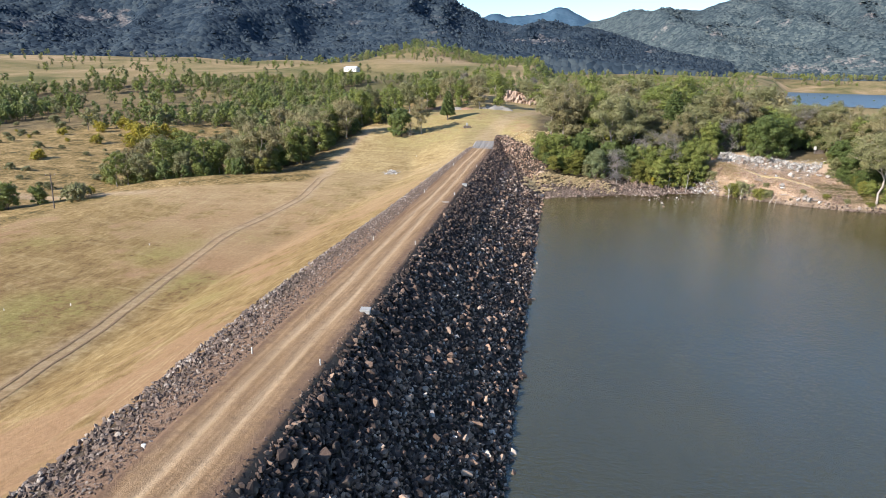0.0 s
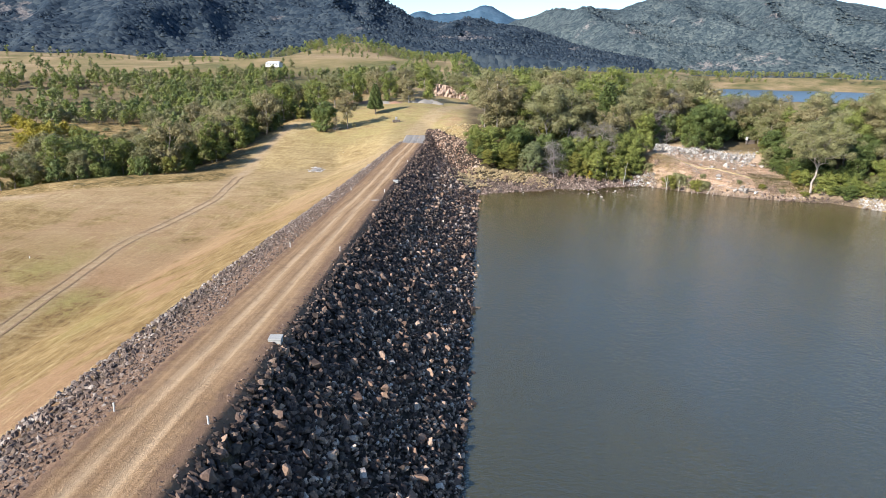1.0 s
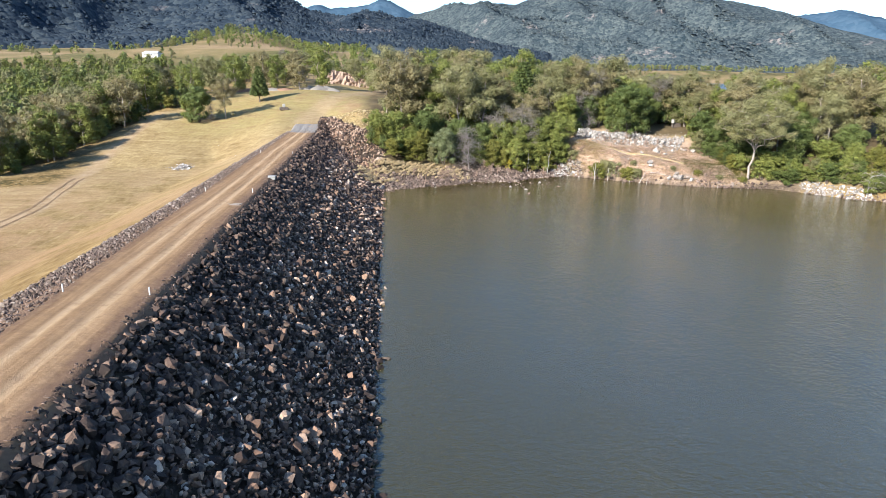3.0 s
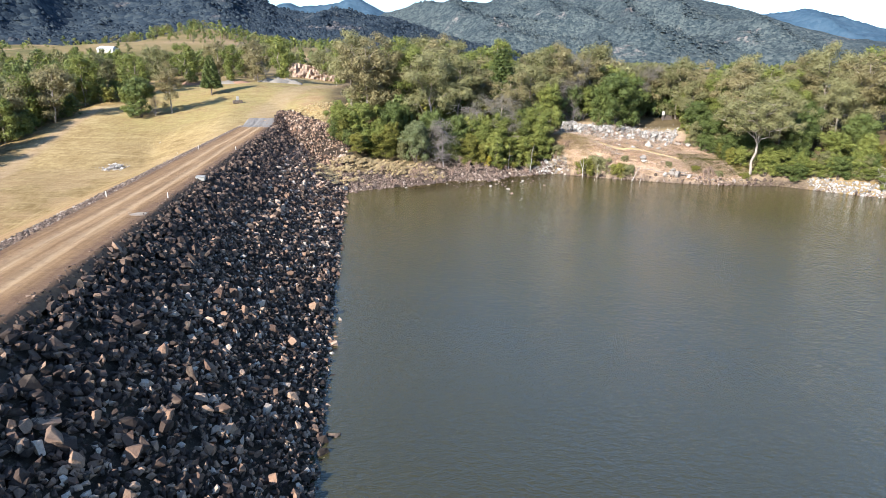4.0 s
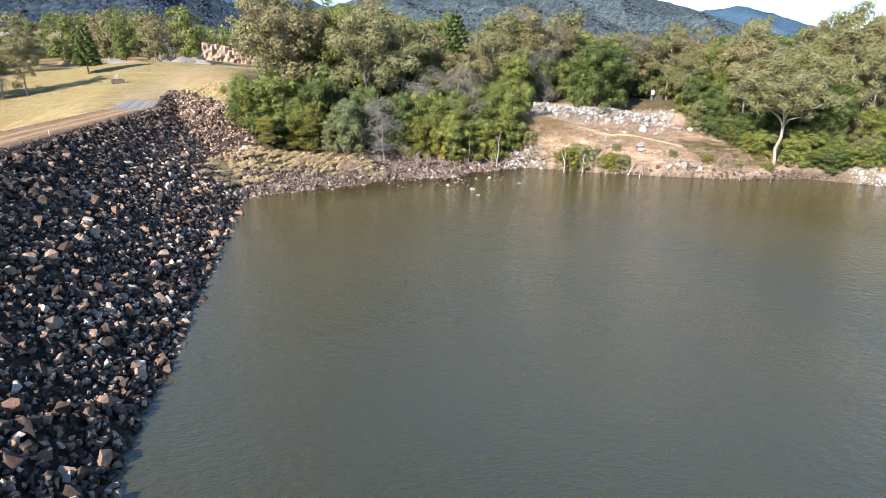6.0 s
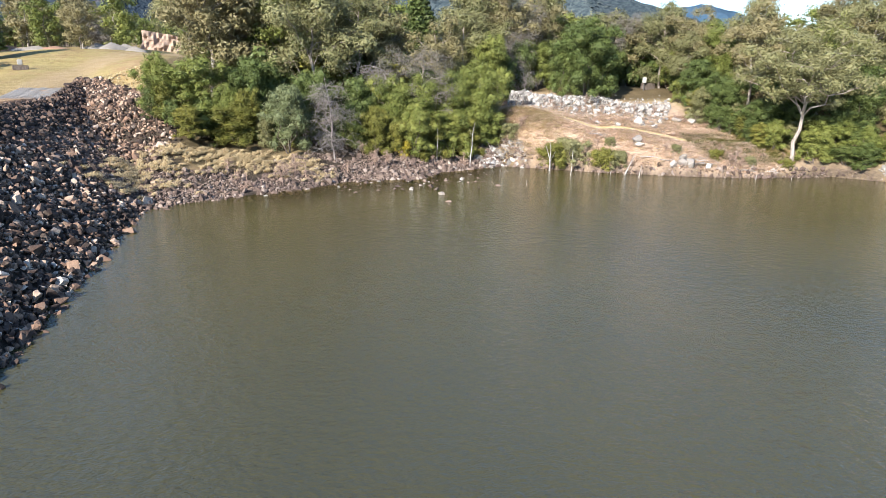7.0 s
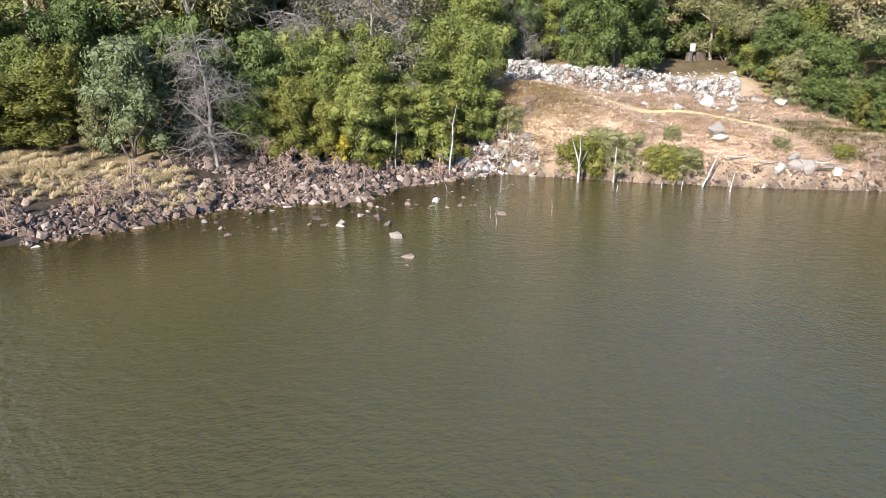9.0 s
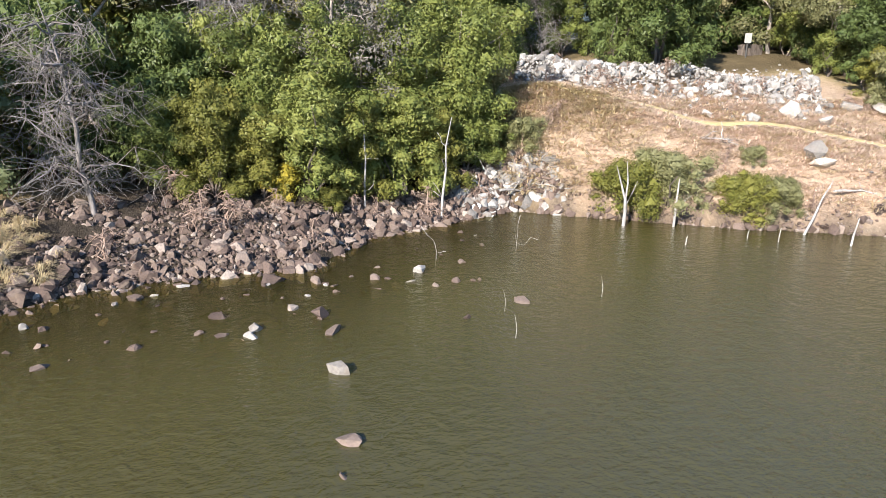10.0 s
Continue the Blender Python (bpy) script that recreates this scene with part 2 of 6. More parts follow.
def water_material():
    n = Nodes("lake_water")
    p = n.place()
    chop = n.noise(n.scaled(p, (1.7, 2.3, 1.0), radians(24)), 1.0, 4, 0.62)
    small = n.noise(n.scaled(p, (4.8, 6.4, 1.0), radians(-18)), 1.0, 3, 0.6)
    cross = n.noise(n.scaled(p, (1.3, 0.8, 1.0), radians(50)), 1.0, 3, 0.6)
    calm = n.noise(n.scaled(p, (0.05, 0.018, 1.0), radians(-20)), 1.0, 4)
    h = n.math("ADD", n.math("MULTIPLY", cross, 0.9), n.math("ADD", chop, n.math("MULTIPLY", small, 0.42)))
    bn = n.node("ShaderNodeBump", Height=h, Strength=n.remap(calm, 0.3, 0.7, 0.55, 1.0), Distance=0.115)
    # Body colour goes from darker in the south to paler olive northward.
    north_murk = n.mix(n.noise(p, 0.05, 3), (0.054, 0.047, 0.013), (0.070, 0.060, 0.018))
    south_murk = n.mix(n.noise(p, 0.03, 3), (0.032, 0.031, 0.014), (0.043, 0.040, 0.017))
    murk = n.mix(n.math("ADD", n.attr("north_murk"), n.remap(calm, 0.3, 0.7, -0.25, 0.25), True), south_murk, north_murk)
    n.done(murk, 0.04, bn.outputs["Normal"])
    n.bsdf.inputs["IOR"].default_value = 1.6
    clear = n.node("ShaderNodeBsdfTransparent", Color=(0.60, 0.56, 0.36, 1))
    fr = n.node("ShaderNodeMixShader", i0=n.attr("shallow"), i1=n.bsdf.outputs[0], i2=clear.outputs[0])
    n.t.links.new(fr.outputs[0], n.out.inputs[0])
    return n.mat


def hill_material(name, cols, rocky, crown):
    """Forest seen from afar: rounded crowns of many haze-tinted tones, with bare rock where it breaks through."""
    n = Nodes(name)
    p = n.place()
    warp = n.node("ShaderNodeVectorMath", i0=n.node("ShaderNodeTexNoise", Vector=p, Scale=crown * 0.8, Detail=2.0).outputs["Color"], i1=(9.0, 9.0, 9.0))
    warp.operation = "MULTIPLY"
    q = n.node("ShaderNodeVectorMath", i0=p, i1=warp.outputs[0])
    q.operation = "ADD"
    v = n.node("ShaderNodeTexVoronoi", Vector=q.outputs[0], Scale=crown)
    tone = n.node("ShaderNodeSeparateColor", Color=v.outputs["Color"]).outputs[0]
    a, c = n.noise(p, 0.005, 5, 0.6), n.noise(p, crown * 0.25, 4, 0.65)
    f = n.math("ADD", n.math("MULTIPLY", a, 0.30), n.math("ADD", n.math("MULTIPLY", tone, 0.30), n.math("MULTIPLY", c, 0.40)))
    col = n.ramp(f, [(0.32, cols[0]), (0.5, cols[1]), (0.68, cols[2])])
    r = n.math("MULTIPLY", n.remap(n.noise(p, 0.0065, 5, 0.65), 0.60, 0.68), n.remap(n.noise(p, 0.05, 3, 0.7), 0.46, 0.58), True)
    col = n.mix(n.math("MULTIPLY", r, rocky), col, (0.24, 0.205, 0.19))
    return n.done(col, 0.95, n.bump(n.math("SUBTRACT", 1.0, v.outputs["Distance"]), 1.0, 2.4), 0.1)


def plain(name, color, rough=0.7, var=0.25, scale=6.0, metal=0.0):
    n = Nodes(name)
    g = n.noise(n.place(), scale, 5, 0.65)
    dark = tuple(c * (1 - var) for c in color)
    n.bsdf.inputs["Metallic"].default_value = metal
    return n.done(n.mix(n.remap(g, 0.3, 0.7), dark, color), rough, n.bump(g, 0.3, 0.01))


M_GROUND, M_ROAD, M_WATER = ground_material(), road_material(), water_material()
far_water = Nodes("open_lake_water")
far_chop = far_water.noise(far_water.scaled(far_water.place(), (0.05, 0.25, 1.0), radians(20)), 1.0, 4)
M_FARWATER = far_water.done((0.05, 0.065, 0.07), 0.35, far_water.bump(far_chop, 0.5, 0.6))
# Blue of aerial haze is mixed into these forest colours, strongest on the peaks.
M_HILL = hill_material("haze_forested_hills", [(0.018, 0.030, 0.038), (0.044, 0.060, 0.068), (0.086, 0.102, 0.100)], 0.8, 0.11)
# Darker, bluer copy of M_HILL: tones down the sunlit left mountain by colour.
M_NEARHILL = hill_material("darkened_haze_forest", [(0.009, 0.017, 0.028), (0.023, 0.035, 0.049), (0.046, 0.059, 0.068)], 0.6, 0.10)
M_FARHILL = hill_material("haze_forested_peaks", [(0.034, 0.068, 0.108), (0.042, 0.080, 0.122), (0.052, 0.090, 0.132)], 0.0, 0.04)
M_TRACK = plain("worn_earth", (0.26, 0.165, 0.085), 0.95, 0.4, 1.5)
M_TRAIL = plain("flattened_straw", (0.45, 0.355, 0.175), 0.95, 0.35, 2.5)
M_CONCRETE = plain("weathered_concrete", (0.36, 0.35, 0.325))
M_DUSTY = plain("dusty_concrete", (0.36, 0.30, 0.24), 0.9, 0.4, 3.0)
M_WHITE = plain("white_paint", (0.56, 0.55, 0.52), 0.5, 0.15)
M_ROOF = plain("pale_metal_roof", (0.42, 0.43, 0.44), 0.5, 0.12)
M_DIRTHEAP = plain("grey_gravel", (0.25, 0.225, 0.195), 0.95, 0.35, 2.0)
M_REDHEAP = plain("red_earth", (0.30, 0.17, 0.11), 0.95, 0.3, 2.0)
M_CLIFF = plain("quarry_rock", (0.40, 0.29, 0.22), 0.95, 0.5, 0.6)
M_GLASS = plain("dark_window_glass", (0.03, 0.035, 0.04), 0.1, 0.1)
M_STEEL = plain("dark_steel", (0.10, 0.095, 0.09), 0.6, 0.3)


# ---- mesh helpers ----
def mesh_np(name, verts, faces, material, smooth=False):
    me = bpy.data.meshes.new(name)
    me.from_pydata(np.asarray(verts, float).tolist(), [], faces.tolist() if isinstance(faces, np.ndarray) else faces)
    me.materials.append(material)
    if smooth:
        me.polygons.foreach_set("use_smooth", [True] * len(me.polygons))
    me.update()
    return me


def child(name, me, parent, label="", kind=""):
    ob = new(name, me)
    ob.parent = parent
    return tagged(ob, label, kind=kind)


def part(name, bm, material, parent, label=""):
    me = bpy.data.meshes.new(name)
    bm.to_mesh(me)
    bm.free()
    me.materials.append(material)
    return child(name, me, parent, label)


def box_bm(sx, sy, sz, z0=0.0, bevel=0.03, x0=0.0, y0=0.0):
    bm = bmesh.new()
    bmesh.ops.create_cube(bm, size=1.0, matrix=Matrix.Translation((x0, y0, z0 + sz / 2)) @ Matrix.Diagonal((sx, sy, sz, 1)))
    if bevel:
        bmesh.ops.bevel(bm, geom=bm.edges[:], offset=bevel, segments=2, affect="EDGES")
    return bm


def smooth(a, b, v):
    t = np.clip((np.asarray(v, float) - a) / (b - a), 0, 1)
    return t * t * (3 - 2 * t)


def soft_noise(x, y, scale, seed=0.0):
    """Cheap smooth value noise, from -1 to 1, for arrays."""
    x, y = np.asarray(x, float) / scale + seed, np.asarray(y, float) / scale + seed * 1.7
    xi, yi = np.floor(x), np.floor(y)
    fx, fy = x - xi, y - yi
    fx, fy = fx * fx * (3 - 2 * fx), fy * fy * (3 - 2 * fy)

    def h(a, b):
        s = np.sin(a * 127.1 + b * 311.7) * 43758.5453
        return (s - np.floor(s)) * 2 - 1
    return (h(xi, yi) * (1 - fx) + h(xi + 1, yi) * fx) * (1 - fy) + (h(xi, yi + 1) * (1 - fx) + h(xi + 1, yi + 1) * fx) * fy


# ---- the lie of the land ----
CREST, HALF = 9.05, 2.9
SHORE_X = [-30, -0.4, 5, 14, 20, 26, 29.5, 33, 38, 43.5, 48, 55, 64, 72, 84, 89, 94, 110, 150, 260, 900]
SHORE_Y = [182, 167.5, 171, 175.5, 180, 180.8, 180.5, 185.5, 187.5, 190, 186.5, 181.5, 176.5, 173.5, 172.5, 166.5, 160, 152, 140, 100, 60]


def mid_line(y):
    return -16.6 - 0.018 * (np.asarray(y, float) - 44)


def shore(x):
    return np.interp(x, SHORE_X, SHORE_Y)


def dam(x, y):
    s = x - mid_line(y)
    crest = CREST + np.clip(np.asarray(y, float) - 200, 0, 17) * 0.11
    up = crest - (s - HALF) * CREST / (-0.7 - mid_line(y) - HALF)
    down = crest - (-s - HALF) * 0.42
    z = np.minimum(crest, np.minimum(up, down))
    return z - np.clip(y - 217, 0, None) * 0.6


def abutment_edge(y):
    """The line where the rock face's end meets the bank."""
    return -4.0 - 0.565 * (np.asarray(y, float) - 197)


def abutment(x, y):
    gap = (abutment_edge(y) - x) * 0.87
    rim = np.interp(y, [187, 192, 197, 217], [4.5, 7.6, 9.4, 10.9])
    return np.where((y > 187) & (y < 219) & (gap > -1.0), rim - np.clip(gap, 0, None) * 0.52, -9.0)


def bank(x, y):
    d = y - shore(x)
    a0 = np.interp(d, [-60, -6, 0, 8, 16, 22, 30, 42, 60, 110, 180], [-6, -2, 0, 1.0, 3.0, 4.4, 7.5, 11.5, 13.0, 14.5, 16])
    a1 = np.interp(d, [-60, -6, 0, 3, 8, 13, 22, 34, 60, 110, 180], [-6, -2, 0, 0.9, 2.2, 3.7, 6.0, 9.5, 12.0, 14.5, 16])
    a = a0 + (a1 - a0) * smooth(6, 18, x)
    b0 = np.interp(d, [-60, -4, 0, 1.5, 3.6, 5, 9, 14, 20, 30, 60, 180], [-6, -1.8, 0, 2.2, 5.2, 6.6, 7.5, 8.1, 8.8, 10.4, 12.5, 14])
    b1 = np.interp(d, [-60, -4, 0, 1.5, 4.2, 7, 10, 14, 20, 30, 60, 180], [-6, -1.8, 0, 1.6, 3.8, 4.8, 5.5, 6.6, 8.0, 10.2, 12.5, 14])
    b2 = np.interp(d, [-60, -4, 0, 1.5, 4, 8, 13, 18.5, 26, 35, 60, 180], [-6, -1.8, 0, 0.9, 2.0, 3.4, 4.8, 6.1, 8.4, 10.4, 12.5, 14])
    b = b0 + (b1 - b0) * smooth(50, 59, x) + (b2 - b1) * smooth(61, 72, x)
    w = smooth(38, 47, x)
    z = a * (1 - w) + b * w
    lift = smooth(10, -14, x) * smooth(20, 42, d) * 2.5
    return z + lift + 0.35 * soft_noise(x, y, 4.0, 3) * smooth(0, 6, d)


def field(x, y):
    z = np.interp(y, [-400, 70, 95, 125, 158, 182, 205, 228, 255, 292, 345, 420, 600, 900, 1500], [-4, -3.6, -3.0, -1.5, 0.9, 2.2, 5.6, 9.8, 14.3, 17.4, 19, 21, 34, 48, 60])
    z = z + smooth(-52, -28, x) * smooth(205, 228, y) * smooth(300, 250, y) * 2.2
    left = np.interp(y, [-400, 150, 220, 300, 420, 600, 900, 1500], [-5, -4, -2, 2.5, 12, 33, 47, 60])
    w = smooth(-62, -105, x + smooth(185, 160, y) * 28)
    z = z * (1 - w) + left * w + 0.25 * soft_noise(x, y, 17, 5) + smooth(80, 200, -x) * (2.5 * soft_noise(x, y, 60, 9))
    return z + 24 * np.exp(-(((x + 168) / 75) ** 2 + ((y - 890) / 110) ** 2)) + smooth(480, 700, y) * 7 * soft_noise(x, y, 95, 12)


def ground_z(x, y):
    x, y = np.asarray(x, float), np.asarray(y, float)
    w = smooth(-26, -2, x)
    east = bank(x, y)
    far = np.interp(y, [200, 300, 420, 600, 900, 1500, 2600], [12, 16, 18, 20, 30, 52, 60])
    far = far - smooth(11, 17, np.degrees(np.arctan2(x, np.maximum(y, 1.0)))) * 8.0 * smooth(520, 420, y)
    k = smooth(225, 300, y)
    east = np.where(y > 225, east * (1 - k) + far * k, east)
    z = field(x, y) * (1 - w) + east * w
    az = np.degrees(np.arctan2(x, np.maximum(y, 1.0)))
    r = np.hypot(x, y)
    lake = smooth(16.2, 18.0, az) * smooth(520, 640, r) * smooth(2350, 2150, r)
    z = z * (1 - lake) + 10.0 * lake
    z = z + smooth(350, 800, r) * 5.0 * soft_noise(x, y, 170, 2) * (1 - lake)
    shoulder = np.interp(y, [150, 170, 185, 203, 227, 253, 292], [-1.5, 2.2, 5.6, 9.3, 12.3, 14.8, 17.4]) - np.clip(-28 - x, 0, None) * 0.3 - np.clip(x + 9, 0, None) * 0.4 - smooth(-19, -15, x) * smooth(214, 206, y) * 20 - smooth(275, 300, y) * 20
    return np.maximum(np.maximum(np.maximum(z, shoulder), dam(x, y)), abutment(x, y))


def strip_width(y):
    return np.interp(y, [-60, 40, 70, 116, 180, 205], [7.5, 7.6, 7.8, 4.6, 2.0, 1.5])


def axis(lo, hi, step, far_lo, far_hi, grow=1.12):
    mid = list(np.arange(lo, hi + 0.01, step))
    s, v = step, mid[-1]
    up = []
    while v < far_hi:
        s *= grow
        v += s
        up.append(v)
    s, v, dn = step, mid[0], []
    while v > far_lo:
        s *= grow
        v -= s
        dn.append(v)
    return np.array(dn[::-1] + mid + up)


def put_float(me, name, values):
    a = me.attributes.new(name, "FLOAT", "POINT")
    a.data.foreach_set("value", np.asarray(values, np.float32))


def grid_faces(nx, ny):
    i = np.arange(nx * ny).reshape(ny, nx)
    return np.stack([i[:-1, :-1], i[:-1, 1:], i[1:, 1:], i[1:, :-1]], -1).reshape(-1, 4)


gx, gy = axis(-120, 112, 1.5, -4200, 4200), axis(20, 300, 1.5, -900, 4600)
GX, GY = np.meshgrid(gx, gy)
GX, GY = GX.ravel(), GY.ravel()
GZ = ground_z(GX, GY)
near_dam = (np.abs(GX - mid_line(GY)) < HALF + 0.8) & (GY < 232)
GZ = np.where(near_dam & (GY < 209), GZ - 0.25, GZ)
under = (GX - mid_line(GY) > HALF + 0.9) & (GX < np.minimum(1.0, abutment_edge(GY))) & (GY < 214)
GZ = np.where(under, GZ - 0.38, GZ)
me = mesh_np("ground", np.stack([GX, GY, GZ], -1), grid_faces(len(gx), len(gy)), M_GROUND, True)
d_sh = GY - shore(GX)
on_east = smooth(-9, -4, GX) * smooth(160, 172, GY)
r_all = np.hypot(GX, GY)
edge_x = np.interp(GY, [100, 130, 143, 151, 156, 166, 196, 231, 240, 260, 330], [-104, -107, -102, -93, -78, -60, -64, -66, -56, -54, -50])
west_rough = smooth(0, -5, GX - edge_x) * smooth(40, 60, GY)
put_float(me, "scrub", west_rough)
put_float(me, "pasture", smooth(330, 420, GY) + smooth(150, 250, GX) * 0)
forest = np.maximum(on_east * smooth(-9, -3, GX) * smooth(9, 13, d_sh) * (1 - smooth(45, 48, GX) * smooth(81, 77, GX) * smooth(29, 25, d_sh)), smooth(-60, -75, GX) * smooth(-128, -112, GX) * smooth(165, 185, GY) * 0.6)
forest = np.maximum(forest, on_east * smooth(14, 20, GX) * smooth(5, 8, d_sh) * smooth(46, 42, GX))
az_all = np.degrees(np.arctan2(GX, np.maximum(GY, 1.0)))
belt = smooth(335, 370, r_all) * smooth(585, 540, r_all) * smooth(-6, -12, az_all) * np.clip(0.7 + 0.6 * soft_noise(GX, GY, 40, 4), 0, 1)
put_float(me, "forest", np.clip(np.maximum(forest * smooth(420, 330, GY), belt * 0.85), 0, 1))
low_bank = smooth(6.5, 3.5, d_sh) * 0.8 * smooth(104, 96, GX)
put_float(me, "pink", on_east * smooth(43, 47, GX) * np.maximum(smooth(80, 75, GX) * smooth(29, 24, d_sh), low_bank) * smooth(-2.5, -0.5, d_sh))
stony = on_east * smooth(47, 42, GX) * smooth(12, 9, d_sh)
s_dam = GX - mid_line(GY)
# Under riprap and strip the dark colour paints shade between the stones.
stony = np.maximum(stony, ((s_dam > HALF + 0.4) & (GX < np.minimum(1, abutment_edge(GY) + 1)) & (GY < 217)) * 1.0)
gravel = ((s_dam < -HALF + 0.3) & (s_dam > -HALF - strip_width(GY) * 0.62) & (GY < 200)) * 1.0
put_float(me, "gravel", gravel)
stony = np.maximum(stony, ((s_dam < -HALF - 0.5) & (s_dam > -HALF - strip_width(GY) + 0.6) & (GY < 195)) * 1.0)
stony = np.maximum(stony, on_east * smooth(41, 45, GX) * smooth(1.1, 0.4, d_sh) * 0.8)
stony = np.maximum(stony, on_east * smooth(80, 85, GX) * smooth(5.0, 2.5, d_sh) * 0.75)
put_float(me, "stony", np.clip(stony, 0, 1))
green = np.clip(0.0 + 1.3 * soft_noise(GX, GY, 13, 7), 0, 1) * smooth(-36, -46, GX) * smooth(130, 90, GY) + smooth(195, 225, GY) * smooth(-62, -50, GX) * 0.55 * smooth(330, 290, GY)
green = green + on_east * smooth(70, 74, GX) * 1.0
put_float(me, "green", np.clip(green, 0, 1))
track_x = np.interp(GY, [20, 55, 84, 118, 148, 170, 196, 232], [-49, -52.5, -56.5, -60.5, -56.5, -60, -63, -64])
track = 0.75 * smooth(2.2, 0.8, np.abs(GX - track_x)) * smooth(10, 30, GY) * smooth(240, 228, GY) * np.interp(GY, [40, 110, 155], [0.85, 0.7, 1.0])
drive = np.interp(GY, [200, 222, 245, 270, 300, 340], [-20, -19, -16, -10, -4, 6])
track = np.maximum(track, smooth(4.6, 2.4, np.abs(GX - drive)) * smooth(204, 212, GY) * smooth(345, 320, GY) * 0.5)
track = np.maximum(track, smooth(3.5, 1.0, np.abs(GY - 147 + 0.12 * (GX + 100))) * smooth(-88, -100, GX) * smooth(-190, -160, GX) * 0.8)
put_float(me, "track", np.clip(track, 0, 1))
ground = tagged(new("ground", me), "dry mown grass and bare earth of a valley floor", "ground", kind="structure")

# wheel tracks worn into the field
def field_track(y):
    return np.interp(y, [20, 55, 84, 118, 148, 170, 196, 232], [-49, -52.5, -56.5, -60.5, -56.5, -60, -63, -64])


for off in (-0.85, 0.85):
    ty = np.arange(16, 172, 0.75)
    tx = np.convolve(np.pad(field_track(ty), 8, mode="edge"), np.ones(17) / 17, "valid") + off + 0.15 * soft_noise(ty * 0, ty, 5, 2)
    half = 0.14 + 0.10 * soft_noise(ty * 0 + 9, ty, 3.0, off)
    V = np.concatenate([np.stack([tx + k * half, ty, ground_z(tx + k * half, ty) + 0.06], -1) for k in (-1, 0, 1)])
    n_ = len(ty)
    i_ = np.arange(n_ - 1)
    F = np.concatenate([np.stack([k * n_ + i_, (k + 1) * n_ + i_, (k + 1) * n_ + i_ + 1, k * n_ + i_ + 1], -1) for k in (0, 1)])
    tagged(new("wheel_track", mesh_np("wheel_track", V, F, M_TRACK, True)), "bare brown wheel track worn into the grass", "track", kind="structure")

# the trodden trail across the bank
tx = np.arange(44.6, 69.1, 0.3)
ty = np.convolve(np.pad(np.interp(tx, [44, 47, 50, 54, 59, 65, 70], [202, 197.4, 193.5, 190.8, 188.4, 185.2, 182.8]), 6, mode="edge"), np.ones(13) / 13, "valid")
rows_ = []
for k in (-1.0, -0.4, 0.4, 1.0):
    w_ = k * (0.30 + 0.10 * soft_noise(tx, tx * 0 + k, 1.3, 4))
    rows_.append(np.stack([tx + w_ * 0.45, ty + w_, ground_z(tx + w_ * 0.45, ty + w_) + 0.17 - 0.12 * abs(k)], -1))
V, n_ = np.concatenate(rows_), len(tx)
i_ = np.arange(n_ - 1)
F = np.concatenate([np.stack([k * n_ + i_, k * n_ + i_ + 1, (k + 1) * n_ + i_ + 1, (k + 1) * n_ + i_], -1) for k in range(3)])
tagged(new("trail", mesh_np("trail", V, F, M_TRAIL, True)), "narrow trail of flattened yellow grass across the bank", "trail", kind="structure")

# the reservoir and its far arm
wx, wy = axis(-10, 110, 1.5, -14, 900, 1.3), axis(120, 200, 1.5, -900, 230, 1.3)
wx = wx[wx > -12]
WX, WY = [v.ravel() for v in np.meshgrid(wx, wy)]
me = mesh_np("water", np.stack([WX, WY, WX * 0], -1), grid_faces(len(wx), len(wy)), M_WATER, True)
dw = WY - shore(WX)
shallow = smooth(-13, -1, dw) * smooth(4, 14, WX) * smooth(48, 38, WX) + 0.4 * smooth(-3, 0, dw)
put_float(me, "shallow", np.clip(shallow, 0, 1) * 0.62)
# Share of the paler olive, rising northward.
put_float(me, "north_murk", smooth(65, 165, WY))
tagged(new("water", me), "murky olive reservoir water with wind ripples", "water", kind="structure")

FA, FR = [v.ravel() for v in np.meshgrid(np.radians(np.linspace(15.5, 62, 40)), np.linspace(560, 2330, 40))]
FX, FY = FR * np.sin(FA), FR * np.cos(FA)
me = mesh_np("water_far", np.stack([FX, FY, FX * 0 + 16.4], -1), grid_faces(40, 40), M_FARWATER, True)
tagged(new("water_far", me), "wind-ruffled blue far arm of the lake", "water", kind="structure")

# the gravel road along the crest
ry = np.arange(-60, 215.1, 1.0)
rs = np.linspace(-HALF - 0.7, HALF + 0.7, 45)
RS, RY = [v.ravel() for v in np.meshgrid(rs, ry)]
lat = RS + 0.25 * soft_noise(RY * 0 + 3, RY, 14, 4)
rut = np.exp(-((lat + 1.0) / 0.34) ** 2) + np.exp(-((lat - 0.75) / 0.34) ** 2)
RX = mid_line(RY) + RS + 0
rz0 = np.maximum(CREST, ground_z(mid_line(RY), RY))
RZ = rz0 + 0.07 - 0.06 * rut + 0.03 * soft_noise(RX, RY, 0.7, 1) - np.clip(np.abs(RS) - HALF, 0, 1) ** 1.0 * 0.75 - smooth(207, 215, RY) * 0.6
me = mesh_np("road", np.stack([RX, RY, RZ], -1), grid_faces(len(rs), len(ry)), M_ROAD, True)
put_float(me, "rut", np.clip(rut, 0, 1))
put_float(me, "edge", smooth(1.7, 2.8, np.abs(RS + 0.2)) * smooth(204, 196, RY))
put_float(me, "seal", smooth(193, 195, RY))
tagged(new("road", me), "single-lane gravel road with wheel ruts along the dam crest", "road", kind="structure")


